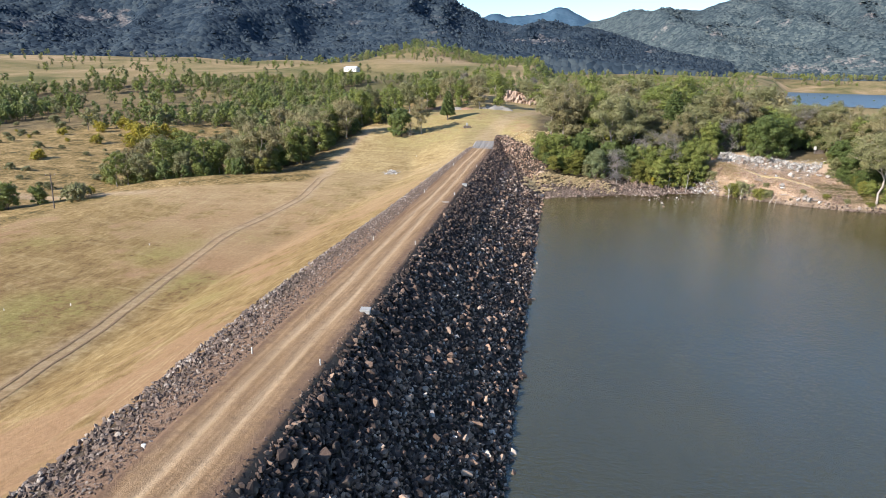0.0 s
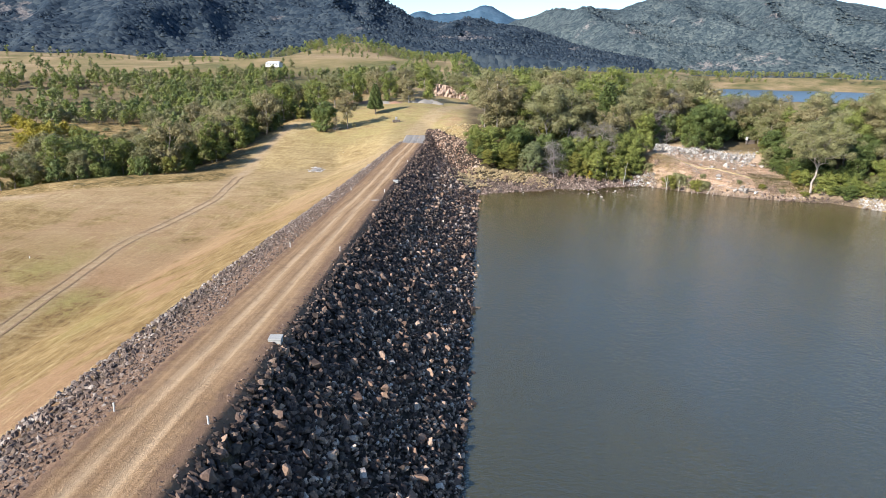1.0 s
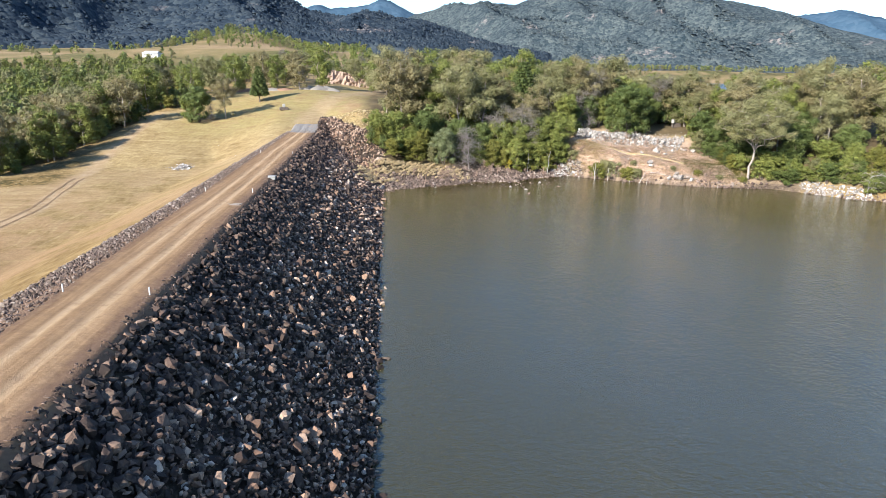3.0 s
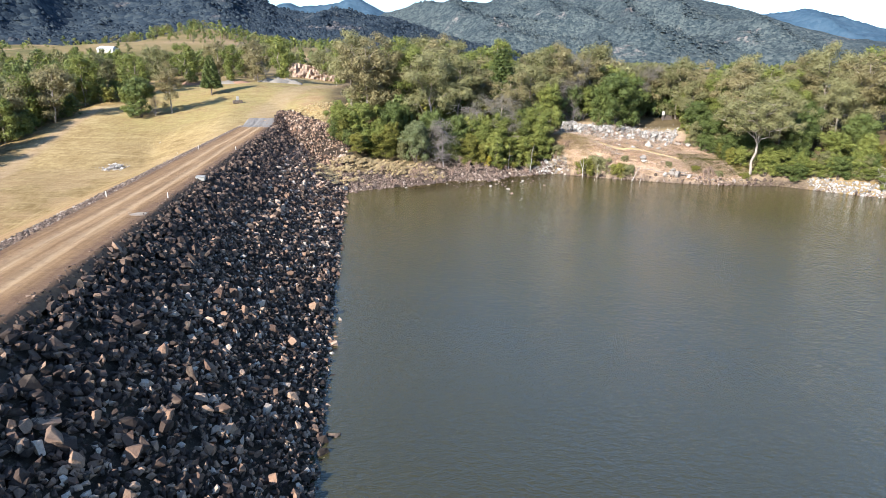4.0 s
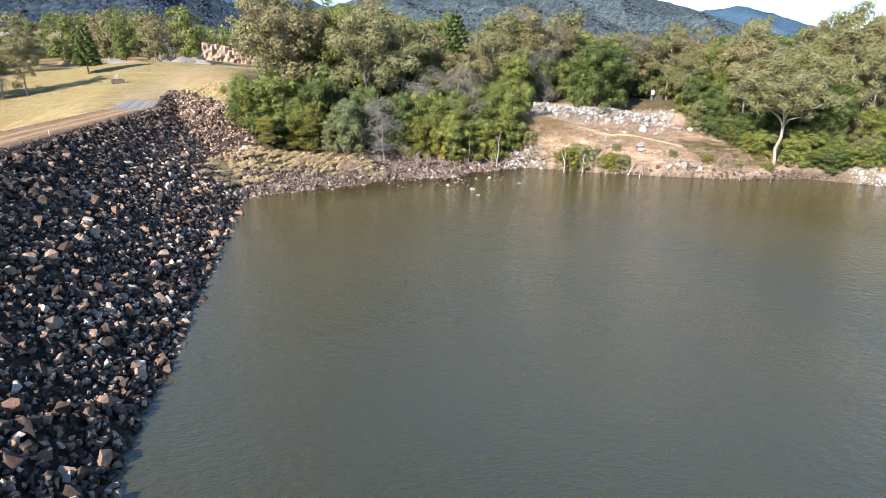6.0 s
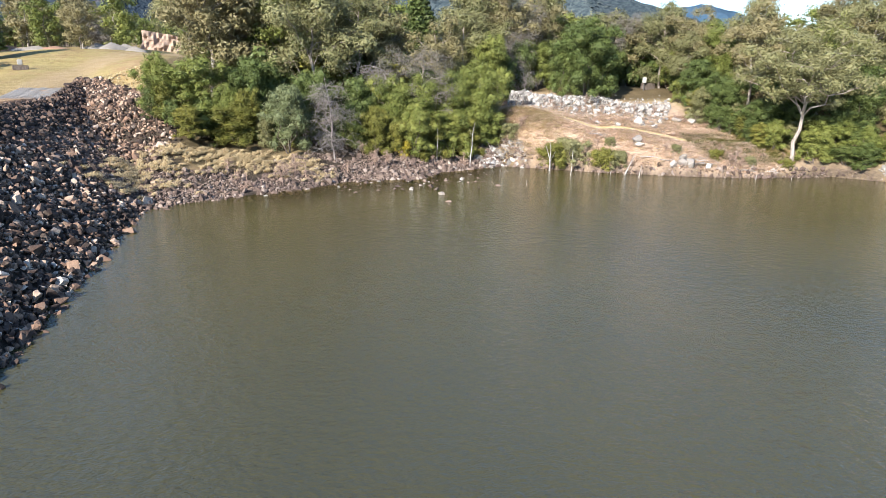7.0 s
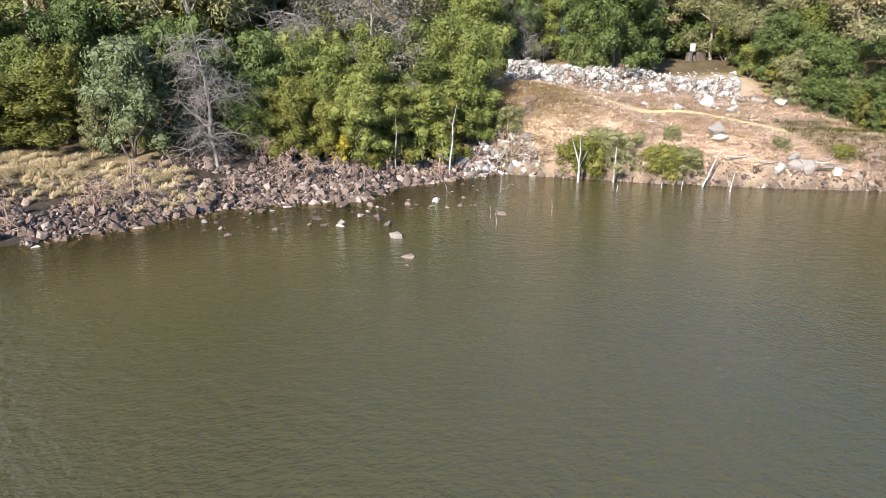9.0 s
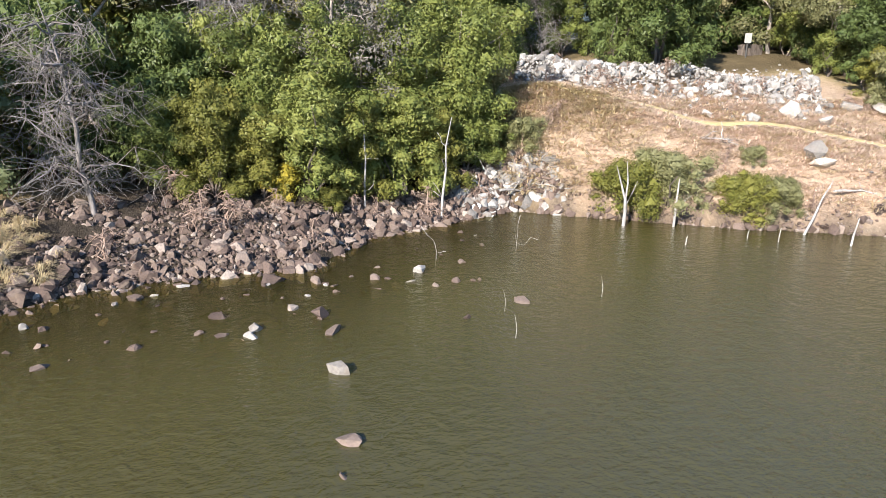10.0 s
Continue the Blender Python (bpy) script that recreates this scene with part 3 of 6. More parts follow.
# ---- mountains ----
def range_mesh(name, az_lo, az_hi, step, radii, elev, base, material, jitter, spur, seed):
    """A mountain side seen from the valley: elev(az) is the ridge's height in degrees, base(az) its foot's height."""
    rng = np.random.RandomState(seed)
    az = np.arange(az_lo, az_hi + 1e-6, step)
    A, R = np.meshgrid(az, radii)
    r0, r1 = radii[0], radii[int(len(radii) * 0.8)]
    u = np.clip((R - r0) / (r1 - r0), 0, 1.25)
    x, y = R * np.sin(np.radians(A)), R * np.cos(np.radians(A))
    top = 20 + r1 * np.tan(np.radians(elev(A)))
    foot = base(A)
    shape = np.where(u <= 1, u ** 1.25, 1 - (u - 1) * 1.6)
    ridged = 1 - np.abs(soft_noise(x + 0.35 * y, y * 0.35, spur, seed)) * 2
    ridged2 = 1 - np.abs(soft_noise(x - 0.2 * y, y * 0.5, spur * 0.42, seed + 3)) * 2
    ridged3 = 1 - np.abs(soft_noise(x + 0.15 * y, y * 0.7, spur * 0.17, seed + 8)) * 2
    mid = np.clip(u, 0, 1) * np.clip(1 - u, 0, 1) * 4
    z = foot + (top - foot) * shape + mid * (ridged * 0.22 + ridged2 * 0.13 + ridged3 * 0.06) * (top - foot)
    z = z + (rng.rand(*z.shape) ** 2) * jitter * np.clip(0.5 + 0.5 * soft_noise(x, y, 60, 4), 0.2, 1) + soft_noise(x, y, 45, 1) * jitter * 0.4
    z[0] -= 30
    ob = new(name, mesh_np(name, np.stack([x.ravel(), y.ravel(), z.ravel()], -1), grid_faces(len(az), len(radii)), material, True))
    return ob, az, np.asarray(radii), z


DOME = np.array([(1, 0, 0), (0.31, 0.95, 0), (-0.81, 0.59, 0), (-0.81, -0.59, 0), (0.31, -0.95, 0), (0.4, 0.2, 0.8), (-0.4, -0.15, 0.9)])
DOME_F = np.array([(0, 1, 5), (1, 2, 6), (1, 6, 5), (2, 3, 6), (3, 4, 6), (4, 0, 5), (4, 5, 6)])


def hill_forest(side, count, lo, hi, size, bare, material, label, seed):
    """Crowns over a mountainside, left out on its bare rock."""
    _, az, radii, z = side
    r2 = np.random.RandomState(seed)
    a = r2.uniform(lo, hi, count)
    r = radii[0] + (radii[-1] * 0.86 - radii[0]) * r2.rand(count) ** 0.8
    i = np.clip(((a - az[0]) / (az[1] - az[0])).astype(int), 0, len(az) - 1)
    j = np.clip(((r - radii[0]) / (radii[1] - radii[0])).astype(int), 0, len(radii) - 1)
    x, y, zz = r * np.sin(np.radians(a)), r * np.cos(np.radians(a)), z[j, i]
    open_rock = soft_noise(x + 0.5 * y, y * 0.6, 130, seed) + 0.6 * soft_noise(x, y, 37, seed + 2)
    keep = open_rock < bare
    x, y, zz = x[keep], y[keep], zz[keep]
    n = len(x)
    s_ = size * r2.uniform(0.55, 1.35, n)
    turn = r2.rand(n) * 6.283
    c, d = np.cos(turn)[:, None], np.sin(turn)[:, None]
    dome = DOME[None] * r2.uniform(0.75, 1.25, (n, 7, 1)) * s_[:, None, None]
    v = np.stack([dome[..., 0] * c - dome[..., 1] * d + x[:, None], dome[..., 0] * d + dome[..., 1] * c + y[:, None], dome[..., 2] * 1.1 + zz[:, None] - 1.0], -1).reshape(-1, 3)
    f = ((np.arange(n) * 7)[:, None, None] + DOME_F[None]).reshape(-1, 3)
    tagged(new("hill_forest", mesh_np("hill_forest", v, f, material, True)), label, "forest", kind="stuff")


def left_ridge(a):
    return np.interp(a, [-80, -50, -38, -28, -20, -14, -9.85, -9.0, -8.1, -6.9, -6.2, -4.3, -1.9, 0.4, 2.2, 4, 7, 10, 14], [6.5, 7.4, 8.2, 8.6, 8.0, 7.2, 6.25, 5.75, 5.25, 4.85, 4.55, 4.45, 4.4, 4.5, 4.45, 3.6, 2.8, 2.2, 1.6])


def right_ridge(a):
    return np.interp(a, [0.5, 2.5, 3.5, 4.8, 6.6, 7.6, 8.5, 9.3, 10.8, 12.0, 14, 18, 23, 27.3, 29.4, 31.4, 32.1, 34, 38, 44, 60, 80], [3.9, 4.85, 5.0, 5.26, 5.39, 5.72, 5.89, 5.63, 5.71, 6.18, 6.9, 7.3, 6.9, 5.9, 5.5, 5.0, 4.7, 4.0, 3.0, 2.4, 2.0, 1.5])


def far_ridge(a):
    return np.interp(a, [-12, -8, -6.9, -5.7, -5.2, -4.3, -2.9, -1.5, -0.4, 0.05, 0.5, 1.5, 2.5, 4, 6, 9, 28, 32.0, 33.2, 34.8, 37.2, 39.8, 41.5, 50], [4.4, 4.7, 4.88, 5.3, 5.4, 5.15, 5.26, 5.46, 5.91, 5.96, 5.83, 5.36, 4.89, 4.8, 4.6, 4.5, 4.2, 4.75, 4.95, 5.15, 4.54, 3.71, 3.1, 2.6])


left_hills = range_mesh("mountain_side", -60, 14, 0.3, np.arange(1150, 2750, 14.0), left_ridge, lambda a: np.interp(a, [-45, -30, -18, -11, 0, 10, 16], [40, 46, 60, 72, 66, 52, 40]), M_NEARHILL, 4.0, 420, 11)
tagged(left_hills[0], "steep mountainside covered in dense eucalypt forest, tinted blue as by haze", "mountain", kind="structure")
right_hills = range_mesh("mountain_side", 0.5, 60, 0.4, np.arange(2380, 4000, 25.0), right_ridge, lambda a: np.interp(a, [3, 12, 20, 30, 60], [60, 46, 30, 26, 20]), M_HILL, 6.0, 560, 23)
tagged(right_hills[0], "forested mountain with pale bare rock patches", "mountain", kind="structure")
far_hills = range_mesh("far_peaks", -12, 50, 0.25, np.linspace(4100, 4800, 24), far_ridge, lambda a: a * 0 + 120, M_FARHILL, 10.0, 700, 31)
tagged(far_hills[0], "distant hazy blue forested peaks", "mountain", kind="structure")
# The crowns take the mountains' haze-tinted colours.
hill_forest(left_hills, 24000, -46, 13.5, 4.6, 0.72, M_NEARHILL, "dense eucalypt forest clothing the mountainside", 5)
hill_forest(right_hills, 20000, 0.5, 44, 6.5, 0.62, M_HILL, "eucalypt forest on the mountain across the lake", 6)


# ---- trees ----
def tube(path, radii, sides=5):
    path = np.asarray(path, float)
    k = len(path)
    d = np.gradient(path, axis=0)
    d /= np.linalg.norm(d, axis=1, keepdims=True) + 1e-9
    ref = np.where(np.abs(d[:, 2:3]) > 0.9, [[1.0, 0, 0]], [[0, 0, 1.0]])
    u = np.cross(d, ref)
    u /= np.linalg.norm(u, axis=1, keepdims=True) + 1e-9
    v = np.cross(d, u)
    a = np.linspace(0, 2 * np.pi, sides, endpoint=False)
    ring = np.cos(a)[None, :, None] * u[:, None] + np.sin(a)[None, :, None] * v[:, None]
    verts = (path[:, None] + ring * np.asarray(radii)[:, None, None]).reshape(-1, 3)
    i = np.arange(k * sides).reshape(k, sides)
    j = np.roll(i, -1, axis=1)
    return verts, np.stack([i[:-1], j[:-1], j[1:], i[1:]], -1).reshape(-1, 4)


def join(pieces):
    vs, fs, n = [], [], 0
    for v, f in pieces:
        vs.append(v)
        fs.append(f + n)
        n += len(v)
    return np.concatenate(vs), np.concatenate(fs)


CORE = np.array([(1, 0, 0), (0, 1, 0), (-1, 0, 0), (0, -1, 0), (0, 0, 1), (0, 0, -1)]) * 1.15
CORE_F = np.array([(0, 1, 4), (1, 2, 4), (2, 3, 4), (3, 0, 4), (1, 0, 5), (2, 1, 5), (3, 2, 5), (0, 3, 5)])


def leaves(centres, radii, density, size, rng, flat=0.8, up=0.35, core=0.0, loose=0.5):
    """Leaf sprays over the outside of many overlapping clumps; density is sprays for a clump of one metre's radius."""
    cs, rs = np.asarray(centres, float), np.asarray(radii, float)
    squash = np.array([1, 1, flat])
    per = np.maximum(5, (density * rs * rs)).astype(int)
    c, rad = np.repeat(cs, per, axis=0), np.repeat(rs, per)
    d = rng.normal(size=(len(c), 3))
    d /= np.linalg.norm(d, axis=1, keepdims=True)
    p = c + d * (rad * (0.66 + loose * rng.rand(len(c)) ** 1.2))[:, None] * squash
    keep = np.ones(len(p), bool)
    for k in range(len(cs)):
        keep &= (((p - cs[k]) / squash) ** 2).sum(1) > (0.6 * rs[k]) ** 2
    p, d = p[keep], d[keep]
    n = len(p)
    nrm = d * 0.95 + rng.normal(size=(n, 3)) * 0.40 + np.array([0, 0, up])
    nrm /= np.linalg.norm(nrm, axis=1, keepdims=True)
    t = np.cross(nrm, rng.normal(size=(n, 3)))
    t /= np.linalg.norm(t, axis=1, keepdims=True) + 1e-9
    b = np.cross(nrm, t)
    s = (size * (0.55 + 0.9 * rng.rand(n)))[:, None]
    verts = np.stack([p - t * s + b * s * 0.5, p - t * s * 0.7 - b * s * 0.5, p + t * s], 1).reshape(-1, 3)
    faces = np.arange(n * 3).reshape(n, 3)
    if core <= 0:
        return verts, faces
    m = len(cs)
    blob = CORE[None] * (rs[:, None, None] * core * rng.uniform(0.75, 1.1, (m, 6, 1))) * squash + cs[:, None]
    more = (np.arange(m) * 6)[:, None, None] + CORE_F[None] + n * 3
    return np.concatenate([verts, blob.reshape(-1, 3)]), np.concatenate([faces, more.reshape(-1, 3)])


def bent(a, b, rng, k=5, wob=0.08, sag=0.0):
    a, b = np.asarray(a, float), np.asarray(b, float)
    t = np.linspace(0, 1, k)[:, None]
    ln = np.linalg.norm(b - a)
    w = rng.normal(size=(k, 3)) * wob * ln * np.sin(np.pi * t)
    return a + (b - a) * t + w + np.array([0, 0, 1.0]) * (sag * ln * np.sin(np.pi * t))


def gum_shape(seed, height, spread, limbs, density, size, first=0.35, puff=1.4, skirt=0, fine=True, flat=0.8, core=0.5):
    """An eucalypt: a leaning trunk, rising limbs that fork, and a billowing clump of leaf on every fork's end."""
    rng = np.random.RandomState(seed)
    wood, tips = [], []
    lean = rng.normal(size=2) * 0.04 * height
    top = np.array([lean[0], lean[1], height * 0.86])
    trunk = bent((0, 0, -0.4), top, rng, 8, 0.02)
    r0 = height * 0.014 + 0.05
    wood.append(tube(trunk, np.linspace(r0, r0 * 0.25, 8), 7))
    for i in range(limbs):
        u = first + (0.96 - first) * (i + rng.rand() * 0.6) / limbs
        k = u * 7
        a = trunk[int(k)] * (1 - k % 1) + trunk[min(int(k) + 1, 7)] * (k % 1)
        ang = i * 2.4 + rng.rand()
        v = (u - first) / (0.96 - first)
        reach = spread * (0.55 + 0.5 * rng.rand()) * math.sqrt(max(0.12, 1.05 - v * v))
        b = a + np.array([math.cos(ang) * reach, math.sin(ang) * reach, reach * (0.35 + 0.5 * rng.rand())])
        b[2] = min(b[2], height * 0.97)
        limb = bent(a, b, rng, 5, 0.07, 0.05)
        wood.append(tube(limb, np.linspace(r0 * 0.45 * (1.25 - u), 0.03, 5), 5 if fine else 3))
        tips.append((limb[4], 1.0))
        for j in range(4 if fine else 2):
            q = limb[2 + j // 2] + (limb[4] - limb[2]) * 0.3 * rng.rand()
            e = q + rng.normal(size=3) * np.array([1, 1, 0.7]) * spread * 0.26 + np.array([0, 0, height * 0.02])
            if fine:
                wood.append(tube(bent(q, e, rng, 3, 0.08), np.linspace(0.05, 0.015, 3), 3))
            tips.append((e, 0.8))
    tips.append((top + np.array([0, 0, height * 0.08]), 1.0))
    for i in range(skirt):
        ang, u = rng.rand() * 6.283, 0.10 + 0.5 * rng.rand()
        tips.append((np.array([math.cos(ang), math.sin(ang), 0]) * spread * (0.2 + 0.45 * rng.rand()) + np.array([0, 0, u * height]), 0.9))
    c = np.array([t for t, _ in tips])
    r = puff * np.array([w for _, w in tips]) * (0.6 + 0.75 * rng.rand(len(tips)))
    return join(wood), leaves(c, r, density, size, rng, flat, core=core, loose=0.62)


def wide_shape(seed, height, spread, density, size):
    """A broad tree: a pale trunk that splits at a third of its height, wide limbs and leaf in flat layers."""
    rng = np.random.RandomState(seed)
    split = np.array([0.9, 0.0, height * 0.40])
    wood = [tube(bent((0, 0, -0.4), split, rng, 6, 0.02), np.linspace(0.30, 0.20, 6), 8)]
    tips = []
    for i in range(16):
        ang = i * 2.4 + rng.rand() * 0.5
        reach = spread * math.sqrt((i + 0.6) / 16.0)
        e = split + np.array([math.cos(ang) * reach, math.sin(ang) * reach, height * (0.56 - 0.42 * (reach / spread) ** 2) * (0.8 + 0.25 * rng.rand())])
        limb = bent(split if i % 3 else split * 0.8, e, rng, 7, 0.05, 0.04)
        wood.append(tube(limb, np.linspace(0.14, 0.03, 7), 6))
        for j in range(9):
            q = limb[2 + j % 5]
            f = q + rng.normal(size=3) * np.array([1.0, 1.0, 0.32]) * spread * 0.20 + np.array([0, 0, 0.8])
            wood.append(tube(bent(q, f, rng, 4, 0.08, 0.05), np.linspace(0.05, 0.015, 4), 3))
            tips.append(f)
        tips.append(e)
    c = np.array(tips)
    return join(wood), leaves(c, 1.15 * (0.6 + 0.8 * rng.rand(len(c))), density, size, rng, 0.66, 0.5, 0.45, 0.6)


def bush_shape(seed, height, radius, clumps, density, size, puff=0.8, low=0.0, core=0.62):
    """A leafy dome of many small billows, down to the ground, on a few stems."""
    rng = np.random.RandomState(seed)
    d = rng.normal(size=(clumps, 3))
    d /= np.linalg.norm(d, axis=1, keepdims=True)
    d[:, 2] = np.where(d[:, 2] < -0.5, -d[:, 2], d[:, 2])
    lump = 1 + 0.22 * np.sin(d[:, 0] * 4 + seed) * np.cos(d[:, 1] * 4 + seed * 2) + 0.14 * np.sin(d[:, 2] * 6 + seed)
    fill = (0.56 + 0.42 * rng.rand(clumps)) * lump
    c = d * fill[:, None] * np.array([radius, radius, height * 0.48]) + np.array([0, 0, height * (0.49 + low)])
    skirt = d[:, 2] < 0.0
    out = d[:, :2] / (np.linalg.norm(d[:, :2], axis=1, keepdims=True) + 1e-6)
    c[skirt, :2] = (out * (radius * (0.55 + 0.35 * rng.rand(clumps)) * lump)[:, None])[skirt]
    c[skirt, 2] = (height * (0.05 + 0.42 * rng.rand(clumps)))[skirt]
    wood = []
    for i in range(4):
        e = np.array([rng.normal() * radius * 0.4, rng.normal() * radius * 0.4, height * (0.5 + 0.35 * rng.rand())])
        wood.append(tube(bent((rng.normal() * 0.15, rng.normal() * 0.15, -0.3), e, rng, 6, 0.06), np.linspace(0.05 + height * 0.009, 0.03, 6), 5))
    r = puff * (0.55 + 0.8 * rng.rand(clumps))
    inner = np.array([[0, 0, height * 0.30], [0, 0, height * 0.52], [0.2 * radius, 0, height * 0.65]])
    return join(wood), leaves(np.concatenate([c, inner]), np.concatenate([r, np.full(3, 0.52 * radius)]), density, size, rng, 0.85, core=core)


def pine_shape(seed, height, radius, whorls, per, size):
    rng = np.random.RandomState(seed)
    wood = [tube(bent((0, 0, -0.3), (0, 0, height), rng, 8, 0.005), np.linspace(0.018 * height, 0.03, 8), 7)]
    tips, rads = [], []
    for i in range(whorls):
        u = 0.16 + 0.82 * i / whorls
        reach = radius * (1 - u) ** 0.75 + 0.25
        for k in range(7):
            ang = k * 0.897 + i * 0.7 + rng.rand() * 0.3
            z = u * height
            b = np.array([math.cos(ang) * reach, math.sin(ang) * reach, z + reach * 0.22])
            wood.append(tube(bent((0, 0, z), b, rng, 4, 0.03), np.linspace(0.06, 0.02, 4), 4))
            for f in (0.5, 0.75, 1.0):
                tips.append(np.array([0, 0, z]) * (1 - f) + b * f)
                rads.append(0.28 + 0.12 * reach)
    return join(wood), leaves(np.array(tips), np.array(rads), per, size, rng, 0.5, 0.5, 0.3)


def dead_shape(seed, height, spread, twigs=1.0, fork=0.3):
    rng = np.random.RandomState(seed)
    top = np.array([rng.normal() * 0.06 * height, rng.normal() * 0.06 * height, height])
    trunk = bent((0, 0, -0.4), top, rng, 8, 0.03)
    r0 = height * 0.013 + 0.04
    wood = [tube(trunk, np.linspace(r0, 0.03, 8), 6)]
    for i in range(int(15 * twigs) + 2):
        k = 7 * (fork + (0.97 - fork) * rng.rand())
        a = trunk[int(k)] * (1 - k % 1) + trunk[min(int(k) + 1, 7)] * (k % 1)
        ang = rng.rand() * 6.28
        reach = spread * (0.4 + 0.7 * rng.rand()) * (1.1 - k / 12)
        b = a + np.array([math.cos(ang) * reach, math.sin(ang) * reach, reach * (0.7 * rng.rand() - 0.25)])
        limb = bent(a, b, rng, 6, 0.10, 0.20)
        wood.append(tube(limb, np.linspace(r0 * 0.4, 0.02, 6), 4))
        for j in range(int(7 * twigs)):
            v = limb[1 + rng.randint(5)]
            e = v + rng.normal(size=3) * spread * 0.28 * np.array([1, 1, 0.7]) - np.array([0, 0, 0.12 * spread])
            tw = bent(v, e, rng, 4, 0.16, 0.14)
            wood.append(tube(tw, np.linspace(0.028, 0.010, 4), 3))
            for q in range(int(3 * twigs)):
                e2 = tw[2] + rng.normal(size=3) * spread * 0.14 - np.array([0, 0, 0.07 * spread])
                wood.append(tube(bent(tw[1 + q % 3], e2, rng, 3, 0.1), np.linspace(0.016, 0.007, 3), 3))
    return wood[0], join(wood[1:])


class Kind:
    """A tree form, built at its first place and copied to the others."""

    def __init__(self, name, shape, bark, leaf, label, category="tree", group=""):
        self.name, self.shape, self.bark, self.leaf = name, shape, bark, leaf
        self.label, self.category, self.group, self.first = label, category, group, None

    def at(self, x, y, scale=1.0, turn=0.0, stretch=1.0, label="", z=None, lean=0.0):
        z = float(ground_z(x, y)) - 0.05 if z is None else z
        m = pose(x, y, z, lean, 0, turn) @ Matrix.Diagonal((scale, scale, scale * stretch, 1))
        if self.first is None:
            ob = new(self.name)
            ob.empty_display_size = 0.5
            wood, crown = self.shape
            child("trunk", mesh_np("trunk", *wood, self.bark, True), ob)
            if crown is not None:
                bare = self.leaf is self.bark
                child("branchwork" if bare else "crown", mesh_np("branchwork" if bare else "crown", *crown, self.leaf, bare), ob)
            tagged(ob, self.label, self.category, self.group)
            self.first = ob
            ob.matrix_basis = m
        else:
            self.first.scale, keep = (1, 1, 1), self.first.scale.copy()
            ob = copy_thing(self.first, m)
            self.first.scale = keep
        if label:
            ob["label"] = label
        return ob


R = random.Random(5)
GUMS = [Kind("gum_tree", gum_shape(40 + i, 20, (7.0, 6.4, 6.6, 5.8)[i], 11, (140, 136, 160, 95)[i], (0.19, 0.19, 0.19, 0.14)[i], (0.34, 0.40, 0.30, 0.42)[i], (1.75, 1.65, 1.7, 1.5)[i], (6, 3, 8, 0)[i], True, 0.78, (0.45, 0.45, 0.5, 0.0)[i]), M_BARK, (M_GUM, M_BROWNGUM, M_GREEN, M_GREY)[i], ("tall eucalypt with pale bark and a billowing olive crown", "tall eucalypt with pale bark and a brownish olive crown", "tall green-crowned eucalypt in the bank forest", "thin-leaved grey eucalypt with bare pale limbs")[i], "tree", "bank forest trees") for i in range(4)]
ROUNDS = [Kind("broadleaf_tree", bush_shape(60 + i, 9, 3.1, 74, 330, 0.115, 0.82), M_DARKBARK, (M_GREEN, M_YELLOW, M_DARK, M_GREEN, M_BLUEGREEN)[i], ("dense green broadleaf tree leafed down to the ground", "yellow-green leafy rounded tree at the forest edge", "dark green dense broadleaf tree", "bushy green tree at the edge of the bank forest", "dense blue-green rounded tree at the forest edge")[i], "tree", "bank forest trees") for i in range(5)]
SMALLS = [Kind("young_tree", bush_shape(70 + i, 9, 3.1, 56, 170, 0.17, 0.85, core=0.5), M_DARKBARK, (M_GREEN, M_YELLOW, M_DARK, M_GUM)[i], ("young green tree in the forest's edge", "yellow-green sapling in the forest's edge", "dark green undergrowth tree", "olive young tree in the forest's edge")[i], "tree", "bank forest trees") for i in range(4)]
DARKS = [Kind("fig_tree", bush_shape(80, 14, 5.0, 120, 240, 0.14, 1.1), M_DARKBARK, M_DARK, "large very dark green dense broadleaf tree")]
WIDE = Kind("spreading_tree", wide_shape(86, 20, 8.6, 180, 0.15), M_BARK, M_GUM, "broad tree with a forked pale trunk and layered olive crown")
PINES = [Kind("hoop_pine", pine_shape(90, 15, 3.8, 17, 160, 0.26), M_DARKBARK, M_DARK, "tall conical dark green pine", "pine")]
DEADS = [Kind("dead_tree", dead_shape(100 + i, 12, 4.6, 1.45, 0.12), M_TWIG, M_TWIG, "bare dead tree with bleached grey drooping branches", "dead tree") for i in range(2)]
MIDS = [Kind("gum_tree", gum_shape(120 + i, 15, 5.0, 9, 70, 0.27, 0.30, 1.75, 7, False, 0.8, 0.5), M_BARK, (M_GUM, M_GREEN, M_BROWNGUM, M_GREY)[i], "eucalypt in open woodland beyond the dam", "tree", "woodland trees") for i in range(4)]
MIDB = [Kind("bushy_tree", bush_shape(140 + i, 8, 3.3, 36, 42, 0.34, 1.05, core=0.6), M_DARKBARK, (M_GREEN, M_DARK, M_YELLOW)[i], "bushy green tree in the woodland", "tree", "woodland trees") for i in range(3)]

